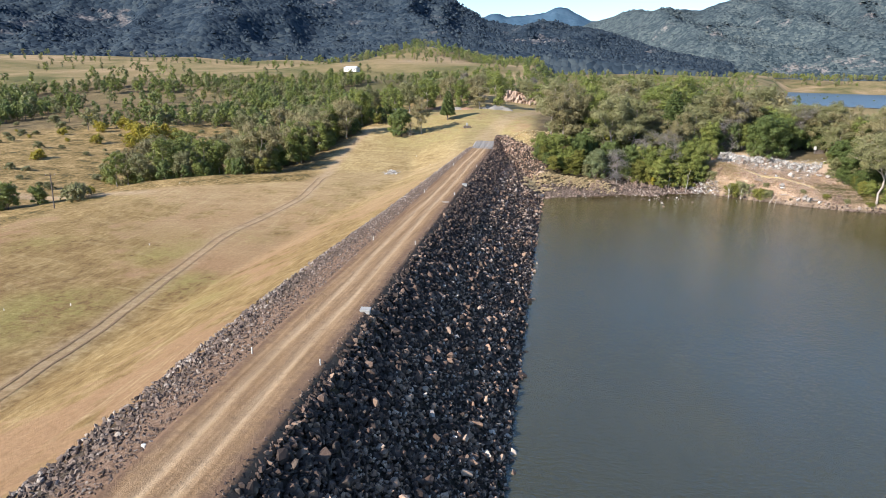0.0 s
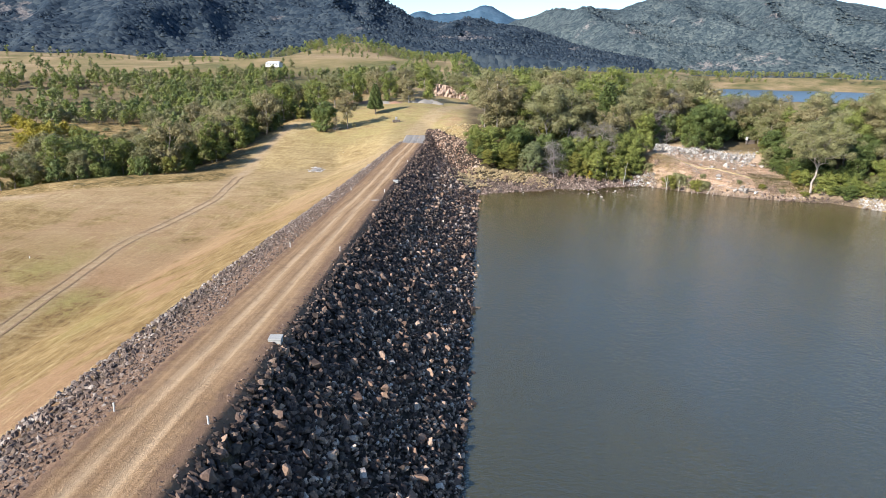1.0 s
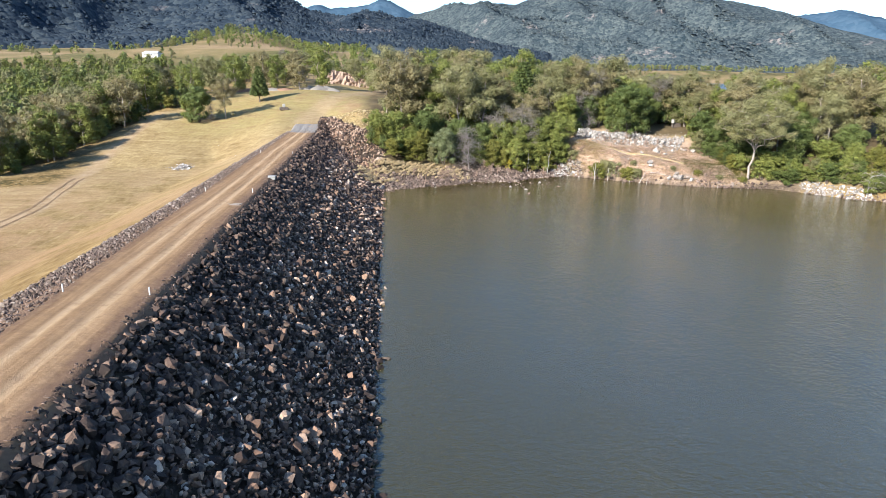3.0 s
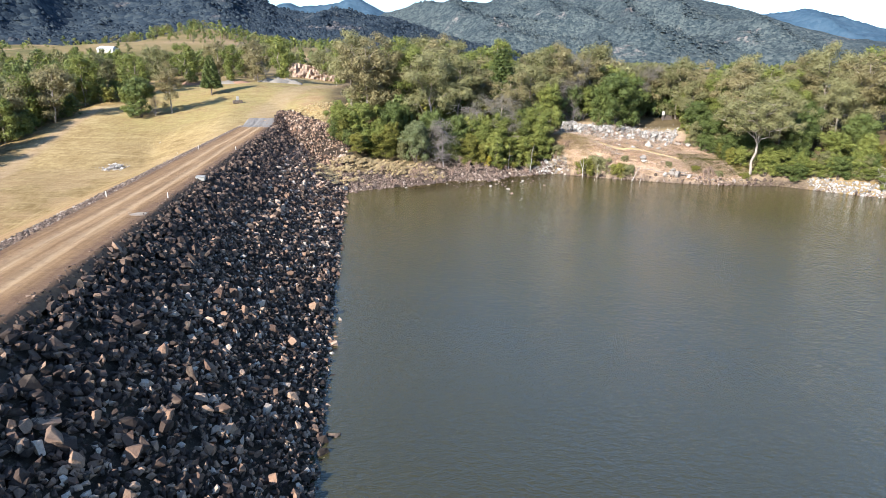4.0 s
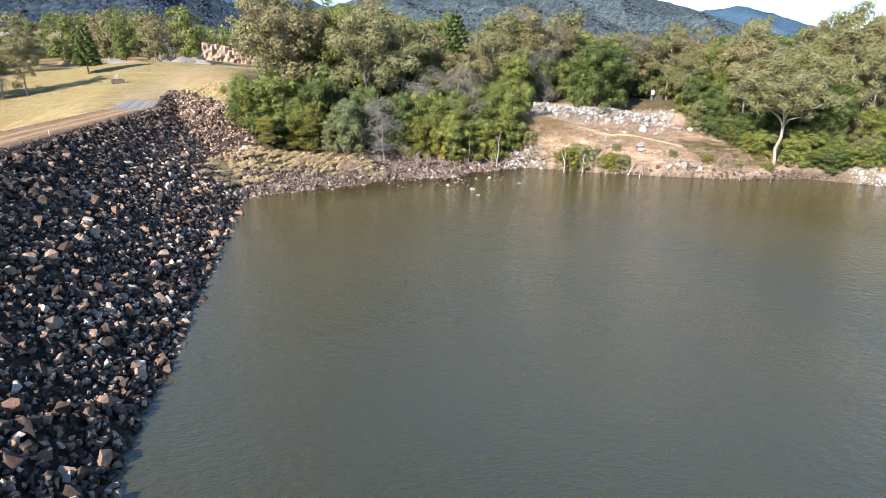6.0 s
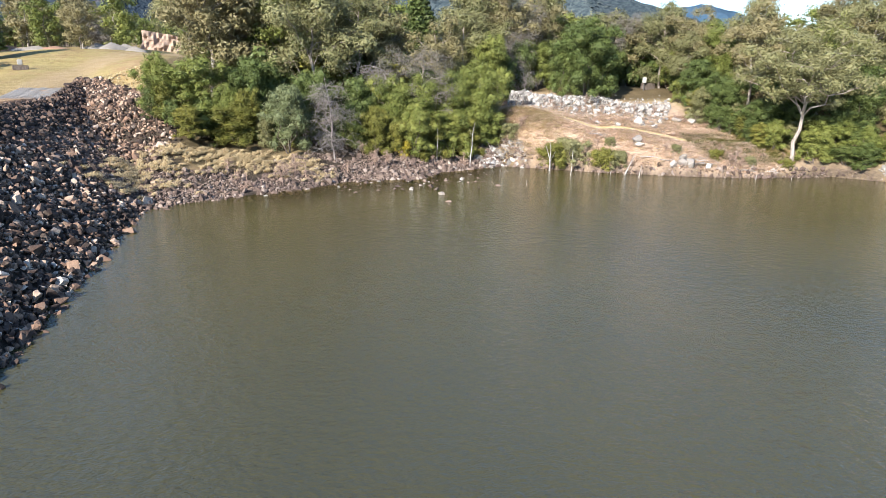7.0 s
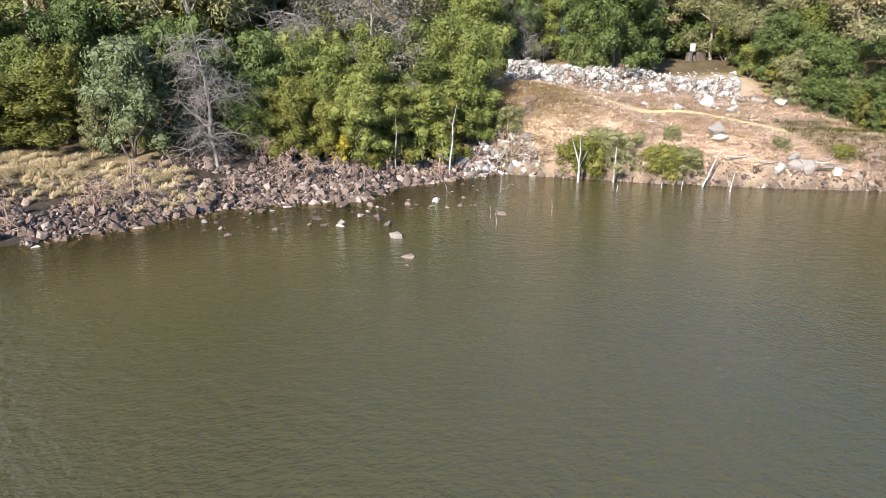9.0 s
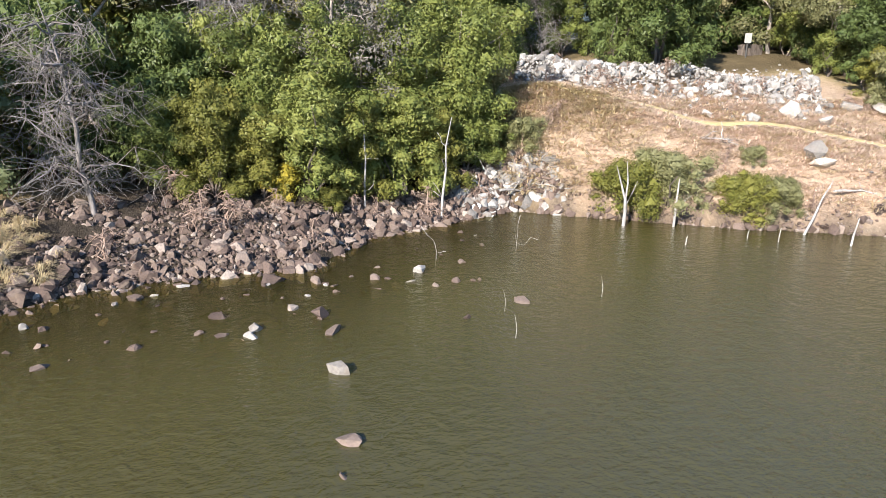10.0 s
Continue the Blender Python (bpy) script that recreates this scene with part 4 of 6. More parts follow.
# the forest's front along the shore
front = [  # form, x, y, radius and height in metres
    (1, 1.7, 187.6, 2.1, 3.9), (1, 7.2, 189.4, 3.1, 5.6), (0, 2.0, 193, 4.3, 9.8), (2, 9.4, 194.5, 3.6, 10.8), (3, -2.2, 192.4, 2.6, 7.6), (3, 5.8, 191.6, 2.6, 7.4),
    (4, 13.5, 186.6, 3.1, 9.0), (2, 17.2, 191.5, 3.2, 10.5), (2, 23.0, 192.5, 3.0, 9.5), (1, 25.0, 188.4, 2.2, 6.0), (3, 22.2, 189.4, 1.9, 5.0), (1, 27.6, 188.6, 2.1, 5.2), (0, 27.0, 193.2, 2.9, 9.6),
    (3, 30.2, 188.6, 2.8, 7.0), (1, 33.2, 190.2, 2.4, 6.4), (0, 36.2, 190.9, 2.9, 7.4), (1, 38.8, 191.4, 2.2, 6.0), (3, 41.0, 192.2, 2.7, 7.6), (3, 42.8, 192.4, 1.6, 4.2), (2, 33.0, 195.5, 3.4, 11.5), (2, 38.6, 197, 3.4, 12.0),
    (0, 45.7, 203.6, 3.1, 11.5), (2, 48.4, 206.2, 2.8, 9.0), (2, 53.4, 209.5, 2.6, 9.5), (0, 57.0, 210.5, 2.6, 8.6), (0, 67.5, 210.8, 3.2, 11.5), (2, 71.6, 211.5, 2.8, 8.0), (3, 81.0, 207.2, 2.6, 8.0),
    (2, 78.6, 188.0, 3.2, 8.0), (2, 81.0, 183.5, 3.0, 6.5), (3, 80.2, 179.4, 2.0, 4.4), (1, 79.0, 180.8, 1.6, 3.4), (2, 84.8, 181.0, 3.2, 7.5), (0, 85.6, 176.2, 2.7, 5.6), (3, 88.6, 173.8, 2.5, 5.4), (2, 91.0, 176.6, 3.4, 9.0), (0, 94.5, 170.8, 3.0, 7.0), (3, 98.0, 167.0, 2.8, 7.0),
    (2, 78.2, 195.0, 3.2, 9.0), (2, 86.5, 187.0, 3.6, 10.5), (2, 94.0, 180.0, 3.8, 11.0), (1, 101, 164, 2.8, 7.5), (2, 100.5, 172, 3.6, 10.0), (0, 90.2, 169.4, 1.6, 3.4),
]
for i in range(17):
    x = 83.5 + 21 * i / 16
    front.append(((0, 3, 2, 2, 3)[i % 5], x + R.uniform(-0.4, 0.4), float(shore(x)) + R.uniform(1.6, 3.4) + (2.5 if 88 < x < 97 else 0.0), R.uniform(1.5, 2.4), R.uniform(2.6, 5.2)))
for k, x, y, r, h in front:
    ROUNDS[k].at(x, y, r / 3.4, R.uniform(0, 360), (h / 9.2) / (r / 3.4))
for i in range(30):
    x = -3 + 46 * i / 29 + R.uniform(-0.7, 0.7)
    d = float(np.interp(x, [-3, 2, 14, 24, 33, 44], [22, 21, 12.5, 9.0, 5.8, 3.8])) + R.uniform(0, 2.6)
    SMALLS[R.randrange(4)].at(x, float(shore(x)) + d, R.uniform(0.34, 0.62), R.uniform(0, 360), R.uniform(0.9, 1.35))
for i in range(26):
    x = 75 + 28 * i / 25 + R.uniform(-0.8, 0.8)
    SMALLS[R.choice((0, 2, 2, 3))].at(x, float(shore(x)) + float(np.interp(x, [75, 78, 90, 104], [13, 8.5, 4, 3])) + R.uniform(0, 5), R.uniform(0.3, 0.6), R.uniform(0, 360), R.uniform(0.8, 1.2))
gums = [  # x, y, height in metres, form
    (3.7, 203, 19.0, 1), (9.2, 206, 18.0, 1), (17.9, 197, 19.5, 0), (24.5, 203, 17.5, 0), (14, 208, 18, 2), (29, 206, 16.5, 1), (33.0, 193.6, 14.6, 3), (36.5, 203, 16.0, 1), (42.0, 207, 16.0, 0), (20, 213, 19, 1),
    (31.0, 191.0, 10.0, 2), (35.4, 192.6, 11.0, 2), (38.6, 193.0, 10.2, 2), (41.2, 193.4, 11.4, 2), (27.4, 191.4, 8.4, 2),
    (51.1, 213, 17.5, 1), (46.5, 213, 16.5, 0), (55.5, 214, 15.5, 3), (59.5, 216, 14.5, 1), (80.2, 209, 14.2, 0), (82.0, 203, 14.7, 1), (86.5, 193, 16.2, 1), (90.0, 197, 15.5, 0), (97.0, 189, 15.5, 1), (102.4, 186, 18.0, 0),
    (105, 178, 18.2, 1), (92, 184.5, 14.5, 2), (99, 177, 14.0, 0), (84.5, 199, 12.5, 2), (110, 172, 17, 0), (72.5, 213, 13.5, 3), (0.5, 211, 16.5, 0), (79.5, 200.5, 11.0, 0)]
for x, y, h, i in gums:
    GUMS[i].at(x, y, h / 19.6, R.uniform(0, 360))
for x, y, s in [(76.4, 188.6, 0.42), (78.5, 190.4, 0.55), (77.4, 193.6, 0.5), (79.6, 195.4, 0.6), (77.6, 198.6, 0.5), (80.4, 199.4, 0.6), (81.6, 205.0, 0.6), (78.2, 184.6, 0.4), (79.6, 186.2, 0.5)]:
    SMALLS[R.choice((0, 1, 2, 2))].at(x, y, s, R.uniform(0, 360), R.uniform(0.8, 1.1))
WIDE.at(80.5, 175.8, 1.0, 0)
DARKS[0].at(61.8, 201.8, 0.96, 20, 0.98)
ROUNDS[2].at(64.4, 202.6, 1.0, 190, 1.1, "dense dark green tree behind the rock heap")
ROUNDS[2].at(59.0, 204.0, 0.9, 70, 1.2, "dense dark green tree behind the rock heap")
PINES[0].at(38.5, 222, 1.2, 0, 1.0)
for x, y, s in [(65, 216, 0.85), (70, 216, 0.8), (74, 217, 0.85), (78, 215, 0.8), (84, 211, 0.8), (75, 222, 0.85), (67, 222, 0.9), (81, 219, 0.8)]:
    MIDS[R.randrange(3)].at(x, y, s, R.uniform(0, 360))
DEADS[0].at(19.3, 186.6, 0.86, 30)
DEADS[1].at(27.8, 194.4, 0.86, 200)
DEADS[1].at(53.5, 207.5, 0.55, 80)
DEADS[0].at(50.0, 209.5, 0.9, 150)
BLEACHED = Kind("dead_tree", dead_shape(104, 12, 6.5, 0.8, 0.1), M_DEAD, M_DEAD, "white bleached dead tree at the waterline", "dead tree")
BLEACHED.at(96.6, 159.6, 0.5, 140)
for x, y, s in [(108, 186, 0.95), (114, 180, 1.0), (106, 196, 0.85), (114, 190, 0.95), (118, 172, 1.0), (110, 204, 0.8), (100, 203, 0.75)]:
    MIDS[R.randrange(3)].at(x, y, s * 1.1, R.uniform(0, 360))
for i in range(16):
    MIDB[R.choice((0, 1, 1))].at(66 + 36 * i / 15, 218 - 9 * i / 15 + R.uniform(-2, 3), R.uniform(0.7, 1.0), R.uniform(0, 360))
# woodland behind the front
for i in range(78):
    for _ in range(40):
        x, y = R.uniform(-8, 150), R.uniform(196, 330)
        d = y - float(shore(x))
        if 30 < d and not (44 < x < 81 and d < 44) and not (x < 6 + max(0.0, y - 215) * 0.16):
            break
    low = x > 68 + (y - 200) * 0.25 and y > 205
    (MIDS if R.random() < 0.78 else MIDB)[R.randrange(3)].at(x, y, (R.uniform(0.68, 0.86) if y < 235 else R.uniform(0.5, 0.68)) if low else R.uniform(0.85, 1.2), R.uniform(0, 360))
for i in range(56):
    for _ in range(40):
        x, y = R.uniform(-4, 120), R.uniform(196, 240)
        d = y - float(shore(x))
        if 19 < d < 46 and not (44 < x < 81 and d < 44) and not (x < 4):
            break
    MIDB[R.choice((0, 1, 1, 2))].at(x, y, R.uniform(0.6, 1.15), R.uniform(0, 360))
# trees along the field's edge and the far lawn
ROUNDS[2].at(-50.5, 223.5, 1.15, 40, 1.0, "dark bushy tree at the edge of the mown lawn")
ROUNDS[0].at(-53.5, 226, 0.8, 140, 1.0, "dark bushy tree at the edge of the mown lawn")
for x, y, s in [(-51, 273, 0.85), (-37.6, 278, 0.8), (-29.3, 273, 0.68), (-24, 287, 1.0), (-56, 262, 0.8), (-59, 250, 0.75), (-33, 290, 0.9), (-44, 286, 0.9)]:
    MIDS[R.randrange(3)].at(x, y, s, R.uniform(0, 360), 1.0, "eucalypt at the far edge of the lawn")
GUMS[1].at(-43.8, 226.0, 0.6, 40, 1.0, "spreading gum at the edge of the mown lawn")
DEADS[0].at(-47.5, 224.5, 0.42, 140, 1.0, "bare grey dead tree beside the lawn")
PINES[0].at(-37.5, 243, 0.72, 50, 1.0, "small dark green pine on the mown lawn")
for i in range(88):
    t = i / 88
    x = np.interp(t, [0, 0.35, 0.55, 0.8, 1], [-104, -76, -72, -66, -60]) + R.uniform(-26, 0)
    y = np.interp(t, [0, 0.35, 0.55, 0.8, 1], [166, 176, 202, 232, 262]) + R.uniform(-3, 22)
    (MIDS if R.random() < 0.75 else MIDB)[R.randrange(3)].at(float(x), float(y), R.uniform(0.5, 0.9), R.uniform(0, 360), R.uniform(0.95, 1.1))
for i in range(44):
    t = R.random()
    x = np.interp(t, [0, 0.35, 0.55, 0.8, 1], [-106, -76, -71, -64, -58]) + R.uniform(-9, 0)
    y = np.interp(t, [0, 0.35, 0.55, 0.8, 1], [161, 171, 199, 232, 260]) + R.uniform(-1, 7)
    MIDB[R.randrange(3)].at(float(x), float(y), R.uniform(0.25, 0.62), R.uniform(0, 360))
for i in range(70):
    x = R.uniform(-135, -72)
    y = R.uniform(205, 330) + 0.25 * max(0.0, -x - 100)
    (MIDS if R.random() < 0.8 else MIDB)[R.randrange(3)].at(x, y, R.uniform(0.5, 0.82), R.uniform(0, 360))
for i in range(40):
    MIDS[R.randrange(4)].at(R.uniform(-48, 18), R.uniform(292, 372), R.uniform(0.55, 0.85), R.uniform(0, 360))


# far trees, past counting
def low_tree(seed, height, spread, clumps, density, size):
    rng = np.random.RandomState(seed)
    a = rng.rand(clumps) * 6.283
    u = np.linspace(0.30, 0.93, clumps)
    reach = spread * np.sqrt(np.clip(1.02 - (2 * u - 1.05) ** 2, 0.05, 1)) * rng.uniform(0.2, 0.65, clumps)
    c = np.stack([np.cos(a) * reach, np.sin(a) * reach, u * height], -1)
    trunk = tube([(0, 0, -1), (0.2, 0, height * 0.35), (0.1, 0.2, height * 0.7)], [0.26, 0.2, 0.1], 4)
    return trunk, leaves(c, spread * rng.uniform(0.30, 0.52, clumps), density, size, rng, 0.85, 0.3, 0.55, 0.6)


def scatter(name, spots, forms, leaf, label):
    wood, crown = [], []
    for x, y, s, i, a in spots:
        t, c = forms[i % len(forms)]
        ca, sa = math.cos(a) * s, math.sin(a) * s
        rot = np.array([[ca, -sa, 0], [sa, ca, 0], [0, 0, s]])
        o = np.array([x, y, float(ground_z(x, y))])
        wood.append((t[0] @ rot.T + o, t[1]))
        crown.append((c[0] @ rot.T + o, c[1]))
    ob = new(name, mesh_np(name, *join(crown), leaf))
    tagged(ob, label, "trees", kind="stuff")
    child("trunks", mesh_np("trunks", *join(wood), M_DARKBARK), ob, kind="stuff")


LOW = [low_tree(200 + i, 13, 4.6, 8, 7, 0.74) for i in range(6)]
TINY = [low_tree(220 + i, 12, 5.0, 5, 3, 1.2) for i in range(6)]


def wood_density(x, y):
    az, r = math.degrees(math.atan2(x, y)), math.hypot(x, y)
    lake = az > 15.5 and 470 < r < 2400
    if lake:
        return 0.0
    if (x + 168) ** 2 / 95 ** 2 + (y - 880) ** 2 / 120 ** 2 < 1 and y > 800:
        return 0.75
    if az > 13 and r < 700:
        return 0.12
    if az > -7:
        return 0.95
    if r < 360 and az < -26:
        return 0.0
    if r < 500:
        return 0.85 + 0.5 * float(soft_noise(x, y * 0.8, 60, 4))
    return 0.03 + 0.9 * max(0.0, float(soft_noise(x, y * 1.6, 120, 8)) - 0.05)


near_spots, far_spots = [], []
for _ in range(5400):
    a = radians(R.uniform(-50, 40))
    r = R.uniform(250, 1500)
    x, y = r * math.sin(a), r * math.cos(a)
    if float(soft_noise(x, y, 40, 6)) * 0.2 + wood_density(x, y) < R.random() or (r < 340 and -80 < x < 120) or (x > -60 and x < 60 and y < 380):
        continue
    if float(ground_z(x, y)) < 0.5:
        continue
    (near_spots if r < 560 else far_spots).append((x, y, R.uniform(0.35, 0.55) if a > radians(13) and r < 700 else R.uniform(0.42, 0.78), R.randrange(6), R.uniform(0, 6.28)))
for _ in range(2000):
    a, r = radians(R.uniform(-50, -8)), R.uniform(330, 540)
    x, y = r * math.sin(a), r * math.cos(a)
    if float(soft_noise(x, y * 0.8, 60, 4)) > -0.3:
        near_spots.append((x, y, R.uniform(0.38, 0.74), R.randrange(6), R.uniform(0, 6.28)))
for _ in range(240):
    x, y = -168 + R.gauss(0, 62), 850 + R.gauss(0, 60)
    if float(soft_noise(x, y, 38, 2)) > -0.35:
        far_spots.append((x, y, R.uniform(0.5, 0.95), R.randrange(6), R.uniform(0, 6.28)))
for _ in range(900):
    a, r = radians(R.uniform(13, 42)), R.uniform(2240, 2460)
    if float(soft_noise(r * a, r, 75, 3)) + 0.4 * float(soft_noise(r * a, r, 23, 5)) > -0.05:
        far_spots.append((r * math.sin(a), r * math.cos(a), R.uniform(0.8, 1.5), R.randrange(6), R.uniform(0, 6.28)))
for which, spots, forms in (("near", near_spots, LOW), ("far", far_spots, TINY)):
    for leaf in (M_GUM, M_GREEN, M_DARK):
        share = [s for i, s in enumerate(spots) if i % 10 in {M_GUM: (0, 1, 2), M_GREEN: (3, 4, 5, 6), M_DARK: (7, 8, 9)}[leaf]]
        if share:
            scatter("far_woods", share, forms, leaf, "far eucalypt woodland in the valley")


# ---- rocks ----
def rock_forms(n, seed, points, squash=0.8):
    """Angular broken stones: the hull of a few points thrown on an uneven block."""
    rng = np.random.RandomState(seed)
    out = []
    for _ in range(n):
        bm = bmesh.new()
        p = rng.normal(size=(points, 3))
        p[:6] = np.array([[1, 0, 0], [-1, 0, 0], [0, 1, 0], [0, -1, 0], [0, 0, 1], [0, 0, -1]]) + rng.normal(size=(6, 3)) * 0.38
        p /= (np.abs(p) ** 5).sum(1, keepdims=True) ** (1 / 5)
        p *= rng.uniform(0.78, 1.05, (points, 1))
        for q in p * (rng.uniform(0.5, 0.66), rng.uniform(0.36, 0.5), 0.5 * squash * rng.uniform(0.6, 1.05)):
            bm.verts.new(q)
        res = bmesh.ops.convex_hull(bm, input=bm.verts[:])
        bmesh.ops.delete(bm, geom=list({e for e in res["geom_interior"] if isinstance(e, bmesh.types.BMVert)}), context="VERTS")
        bmesh.ops.triangulate(bm, faces=bm.faces[:])
        bm.verts.index_update()
        out.append((np.array([v.co[:] for v in bm.verts]), np.array([[v.index for v in f.verts] for f in bm.faces])))
        bm.free()
    return out


def rotations(n, rng):
    q = rng.normal(size=(n, 4))
    q /= np.linalg.norm(q, axis=1, keepdims=True)
    w, x, y, z = q.T
    return np.stack([np.stack([1 - 2 * (y * y + z * z), 2 * (x * y - z * w), 2 * (x * z + y * w)], -1),
                     np.stack([2 * (x * y + z * w), 1 - 2 * (x * x + z * z), 2 * (y * z - x * w)], -1),
                     np.stack([2 * (x * z - y * w), 2 * (y * z + x * w), 1 - 2 * (x * x + y * y)], -1)], 1)


FORMS = rock_forms(40, 7, 16)
SMALL_FORMS = rock_forms(40, 8, 10)
FORM_MESHES = {}


def rocks(owner, spots, sizes, material, seed, singles, name="rock"):
    """Loose stones on a slope: the first `singles` are parts of their own, the rest is one mesh."""
    rng = np.random.RandomState(seed)
    n = len(spots)
    rot = rotations(n, rng)
    which = rng.randint(0, len(FORMS), n)
    pieces = []
    for i in range(n):
        v, f = FORMS[which[i]] if i < singles or sizes[i] > 0.6 else SMALL_FORMS[which[i]]
        if i < singles:
            key = (which[i], material.name)
            if key not in FORM_MESHES:
                FORM_MESHES[key] = mesh_np(name, v, f, material)
            ob = new(name, FORM_MESHES[key])
            ob.parent = owner
            ob.matrix_basis = Matrix.Translation(spots[i]) @ Matrix(rot[i].tolist()).to_4x4() @ Matrix.Diagonal((*[sizes[i]] * 3, 1))
        else:
            pieces.append(((v * sizes[i]) @ rot[i].T + spots[i], f))
    child(name + "_fill", mesh_np(name + "_fill", *join(pieces), material), owner, kind="stuff")


# upstream riprap: dark blocks along the rim, a mixed and paler scatter below
rng = np.random.RandomState(3)
face = new("riprap_slope")
tagged(face, "dark basalt boulders heaped on the dam's water side", "riprap", kind="structure")


def slope_rocks(n, u_lo, u_hi, shares, material, seed, singles, lift):
    """Stones strewn on the water side between two lines of its slope, 0 at the rim and 1 at the water."""
    y = 20 + (216.5 - 20) * rng.rand(n) ** 1.2
    u = u_lo + (u_hi - u_lo) * rng.rand(n) + 0.05 * soft_noise(y, y * 0, 6.0, seed) * (u_lo > 0)
    x = (mid_line(y) + HALF - 0.35) * (1 - u) + np.interp(y, [160, 172, 185, 190, 217], [0.35, -0.5, -0.9, 0.3, -14.7]) * u
    pick = rng.rand(n)
    size = np.where(pick < shares[0], rng.uniform(0.65, 1.0, n), np.where(pick < shares[1], rng.uniform(0.42, 0.64, n), rng.uniform(0.2, 0.42, n)))
    size = np.where(u < 0.05, np.minimum(size, 0.4) * 0.75, size) * np.where(y > 120, 1.12, 1.0)
    order = np.argsort(-(size + 2.0 * ((y > 55) & (y < 125))))
    x, y, size = x[order], y[order], size[order]
    z = ground_z(x, y) - 0.06 + size * np.where(size > 0.46, rng.uniform(0.05, lift, n), rng.uniform(-0.05, 0.3, n))
    rocks(face, np.stack([x, y, z], -1), size, material, seed, singles)


slope_rocks(13500, 0.0, 0.33, (0.015, 0.42), M_RIMROCK, 4, 100, 0.36)
slope_rocks(34500, 0.30, 1.0, (0.012, 0.10), M_RIPRAP, 5, 200, 0.34)

# downstream strip of smaller stones
N = 12000
ry_ = 15 + 185 * rng.rand(N) ** 1.25
w_ = strip_width(ry_)
u = rng.rand(N) ** 0.85
rx_ = mid_line(ry_) - HALF + 0.1 - (w_ + 0.4) * u
sz = rng.uniform(0.18, 0.46, N) * np.interp(u, [0, 0.35, 0.6, 1], [0.5, 0.7, 1.0, 1.1])
order = np.argsort(-(sz + 1.0 * ((ry_ > 30) & (ry_ < 60))))
rx_, ry_, sz = rx_[order], ry_[order], sz[order]
strip = tagged(new("stone_strip"), "band of loose brown stones below the crest road", "riprap", kind="structure")
rocks(strip, np.stack([rx_, ry_, dam(rx_, ry_) + sz * 0.1], -1), sz, M_STRIP, 5, 300)
# pale edging stones along the foot of the strip
N = 1300
ry_ = 15 + 190 * rng.rand(N) ** 1.1
rx_ = mid_line(ry_) - HALF - strip_width(ry_) - rng.normal(size=N) * 0.35
sz = rng.uniform(0.2, 0.5, N)
edging = tagged(new("stone_edging"), "pale stones edging the foot of the stone band", "stones", kind="structure")
rocks(edging, np.stack([rx_, ry_, dam(rx_, ry_) + 0.05], -1), sz, M_EDGING, 6, 0)

# the stony shore and the abutment
N = 13000
rx_ = -14 + 60 * rng.rand(N)
dd = -1.2 + 11.5 * rng.rand(N) ** 1.25
dd = dd * np.interp(rx_, [-14, 0, 16, 34, 46], [1.6, 1.0, 0.95, 0.5, 0.25])
ry_ = shore(rx_) + dd
keep = (soft_noise(rx_, ry_, 3.0, 2) > -0.75) & (rx_ > mid_line(ry_) + 8)
rx_, ry_, dd = rx_[keep], ry_[keep], dd[keep]
sz = np.where(rng.rand(len(rx_)) < 0.07, rng.uniform(0.45, 0.85, len(rx_)), rng.uniform(0.14, 0.38, len(rx_)))
order = np.argsort(-(sz - 0.06 * dd))
rx_, ry_, sz = rx_[order], ry_[order], sz[order]
stony_shore = tagged(new("stony_shore"), "brown angular stones along the waterline", "stones", kind="structure")
rocks(stony_shore, np.stack([rx_, ry_, ground_z(rx_, ry_) + sz * 0.08], -1), sz, M_SHORE, 8, 300)
N = 1500
rx_ = 43 + 58 * rng.rand(N) ** 1.3
ry_ = shore(rx_) + 1.8 * rng.rand(N) ** 2.0 - 0.5
sz = rng.uniform(0.12, 0.32, N) + 0.4 * (rng.rand(N) < 0.08)
right_shore = tagged(new("stony_shore"), "grey stones and mud at the foot of the grassy bank", "stones", kind="structure")
rocks(right_shore, np.stack([rx_, ry_, ground_z(rx_, ry_) + 0.3 * sz + 0.12], -1), sz, M_SHORE, 9, 0)
N = 620
rx_ = 40 + 6.5 * rng.rand(N)
ry_ = shore(rx_) + 3.2 * rng.rand(N) - 0.4
outcrop = tagged(new("rock_outcrop"), "pale fractured rocks at the water below the trees", "rocks", kind="structure")
rocks(outcrop, np.stack([rx_, ry_, ground_z(rx_, ry_)], -1), rng.uniform(0.2, 0.55, N) + 0.5 * (rng.rand(N) < 0.1), M_HEAP, 10, 0)

N = 420
rx_ = 88.5 + 9 * rng.rand(N)
ry_ = shore(rx_) + 4.2 * rng.rand(N) ** 1.2 - 0.3
shore_heap = tagged(new("rock_outcrop"), "grey broken rock on the shore before the trees", "rocks", kind="structure")
rocks(shore_heap, np.stack([rx_, ry_, ground_z(rx_, ry_) + 0.1], -1), rng.uniform(0.2, 0.55, N) + 0.4 * (rng.rand(N) < 0.1), M_HEAP, 11, 0)

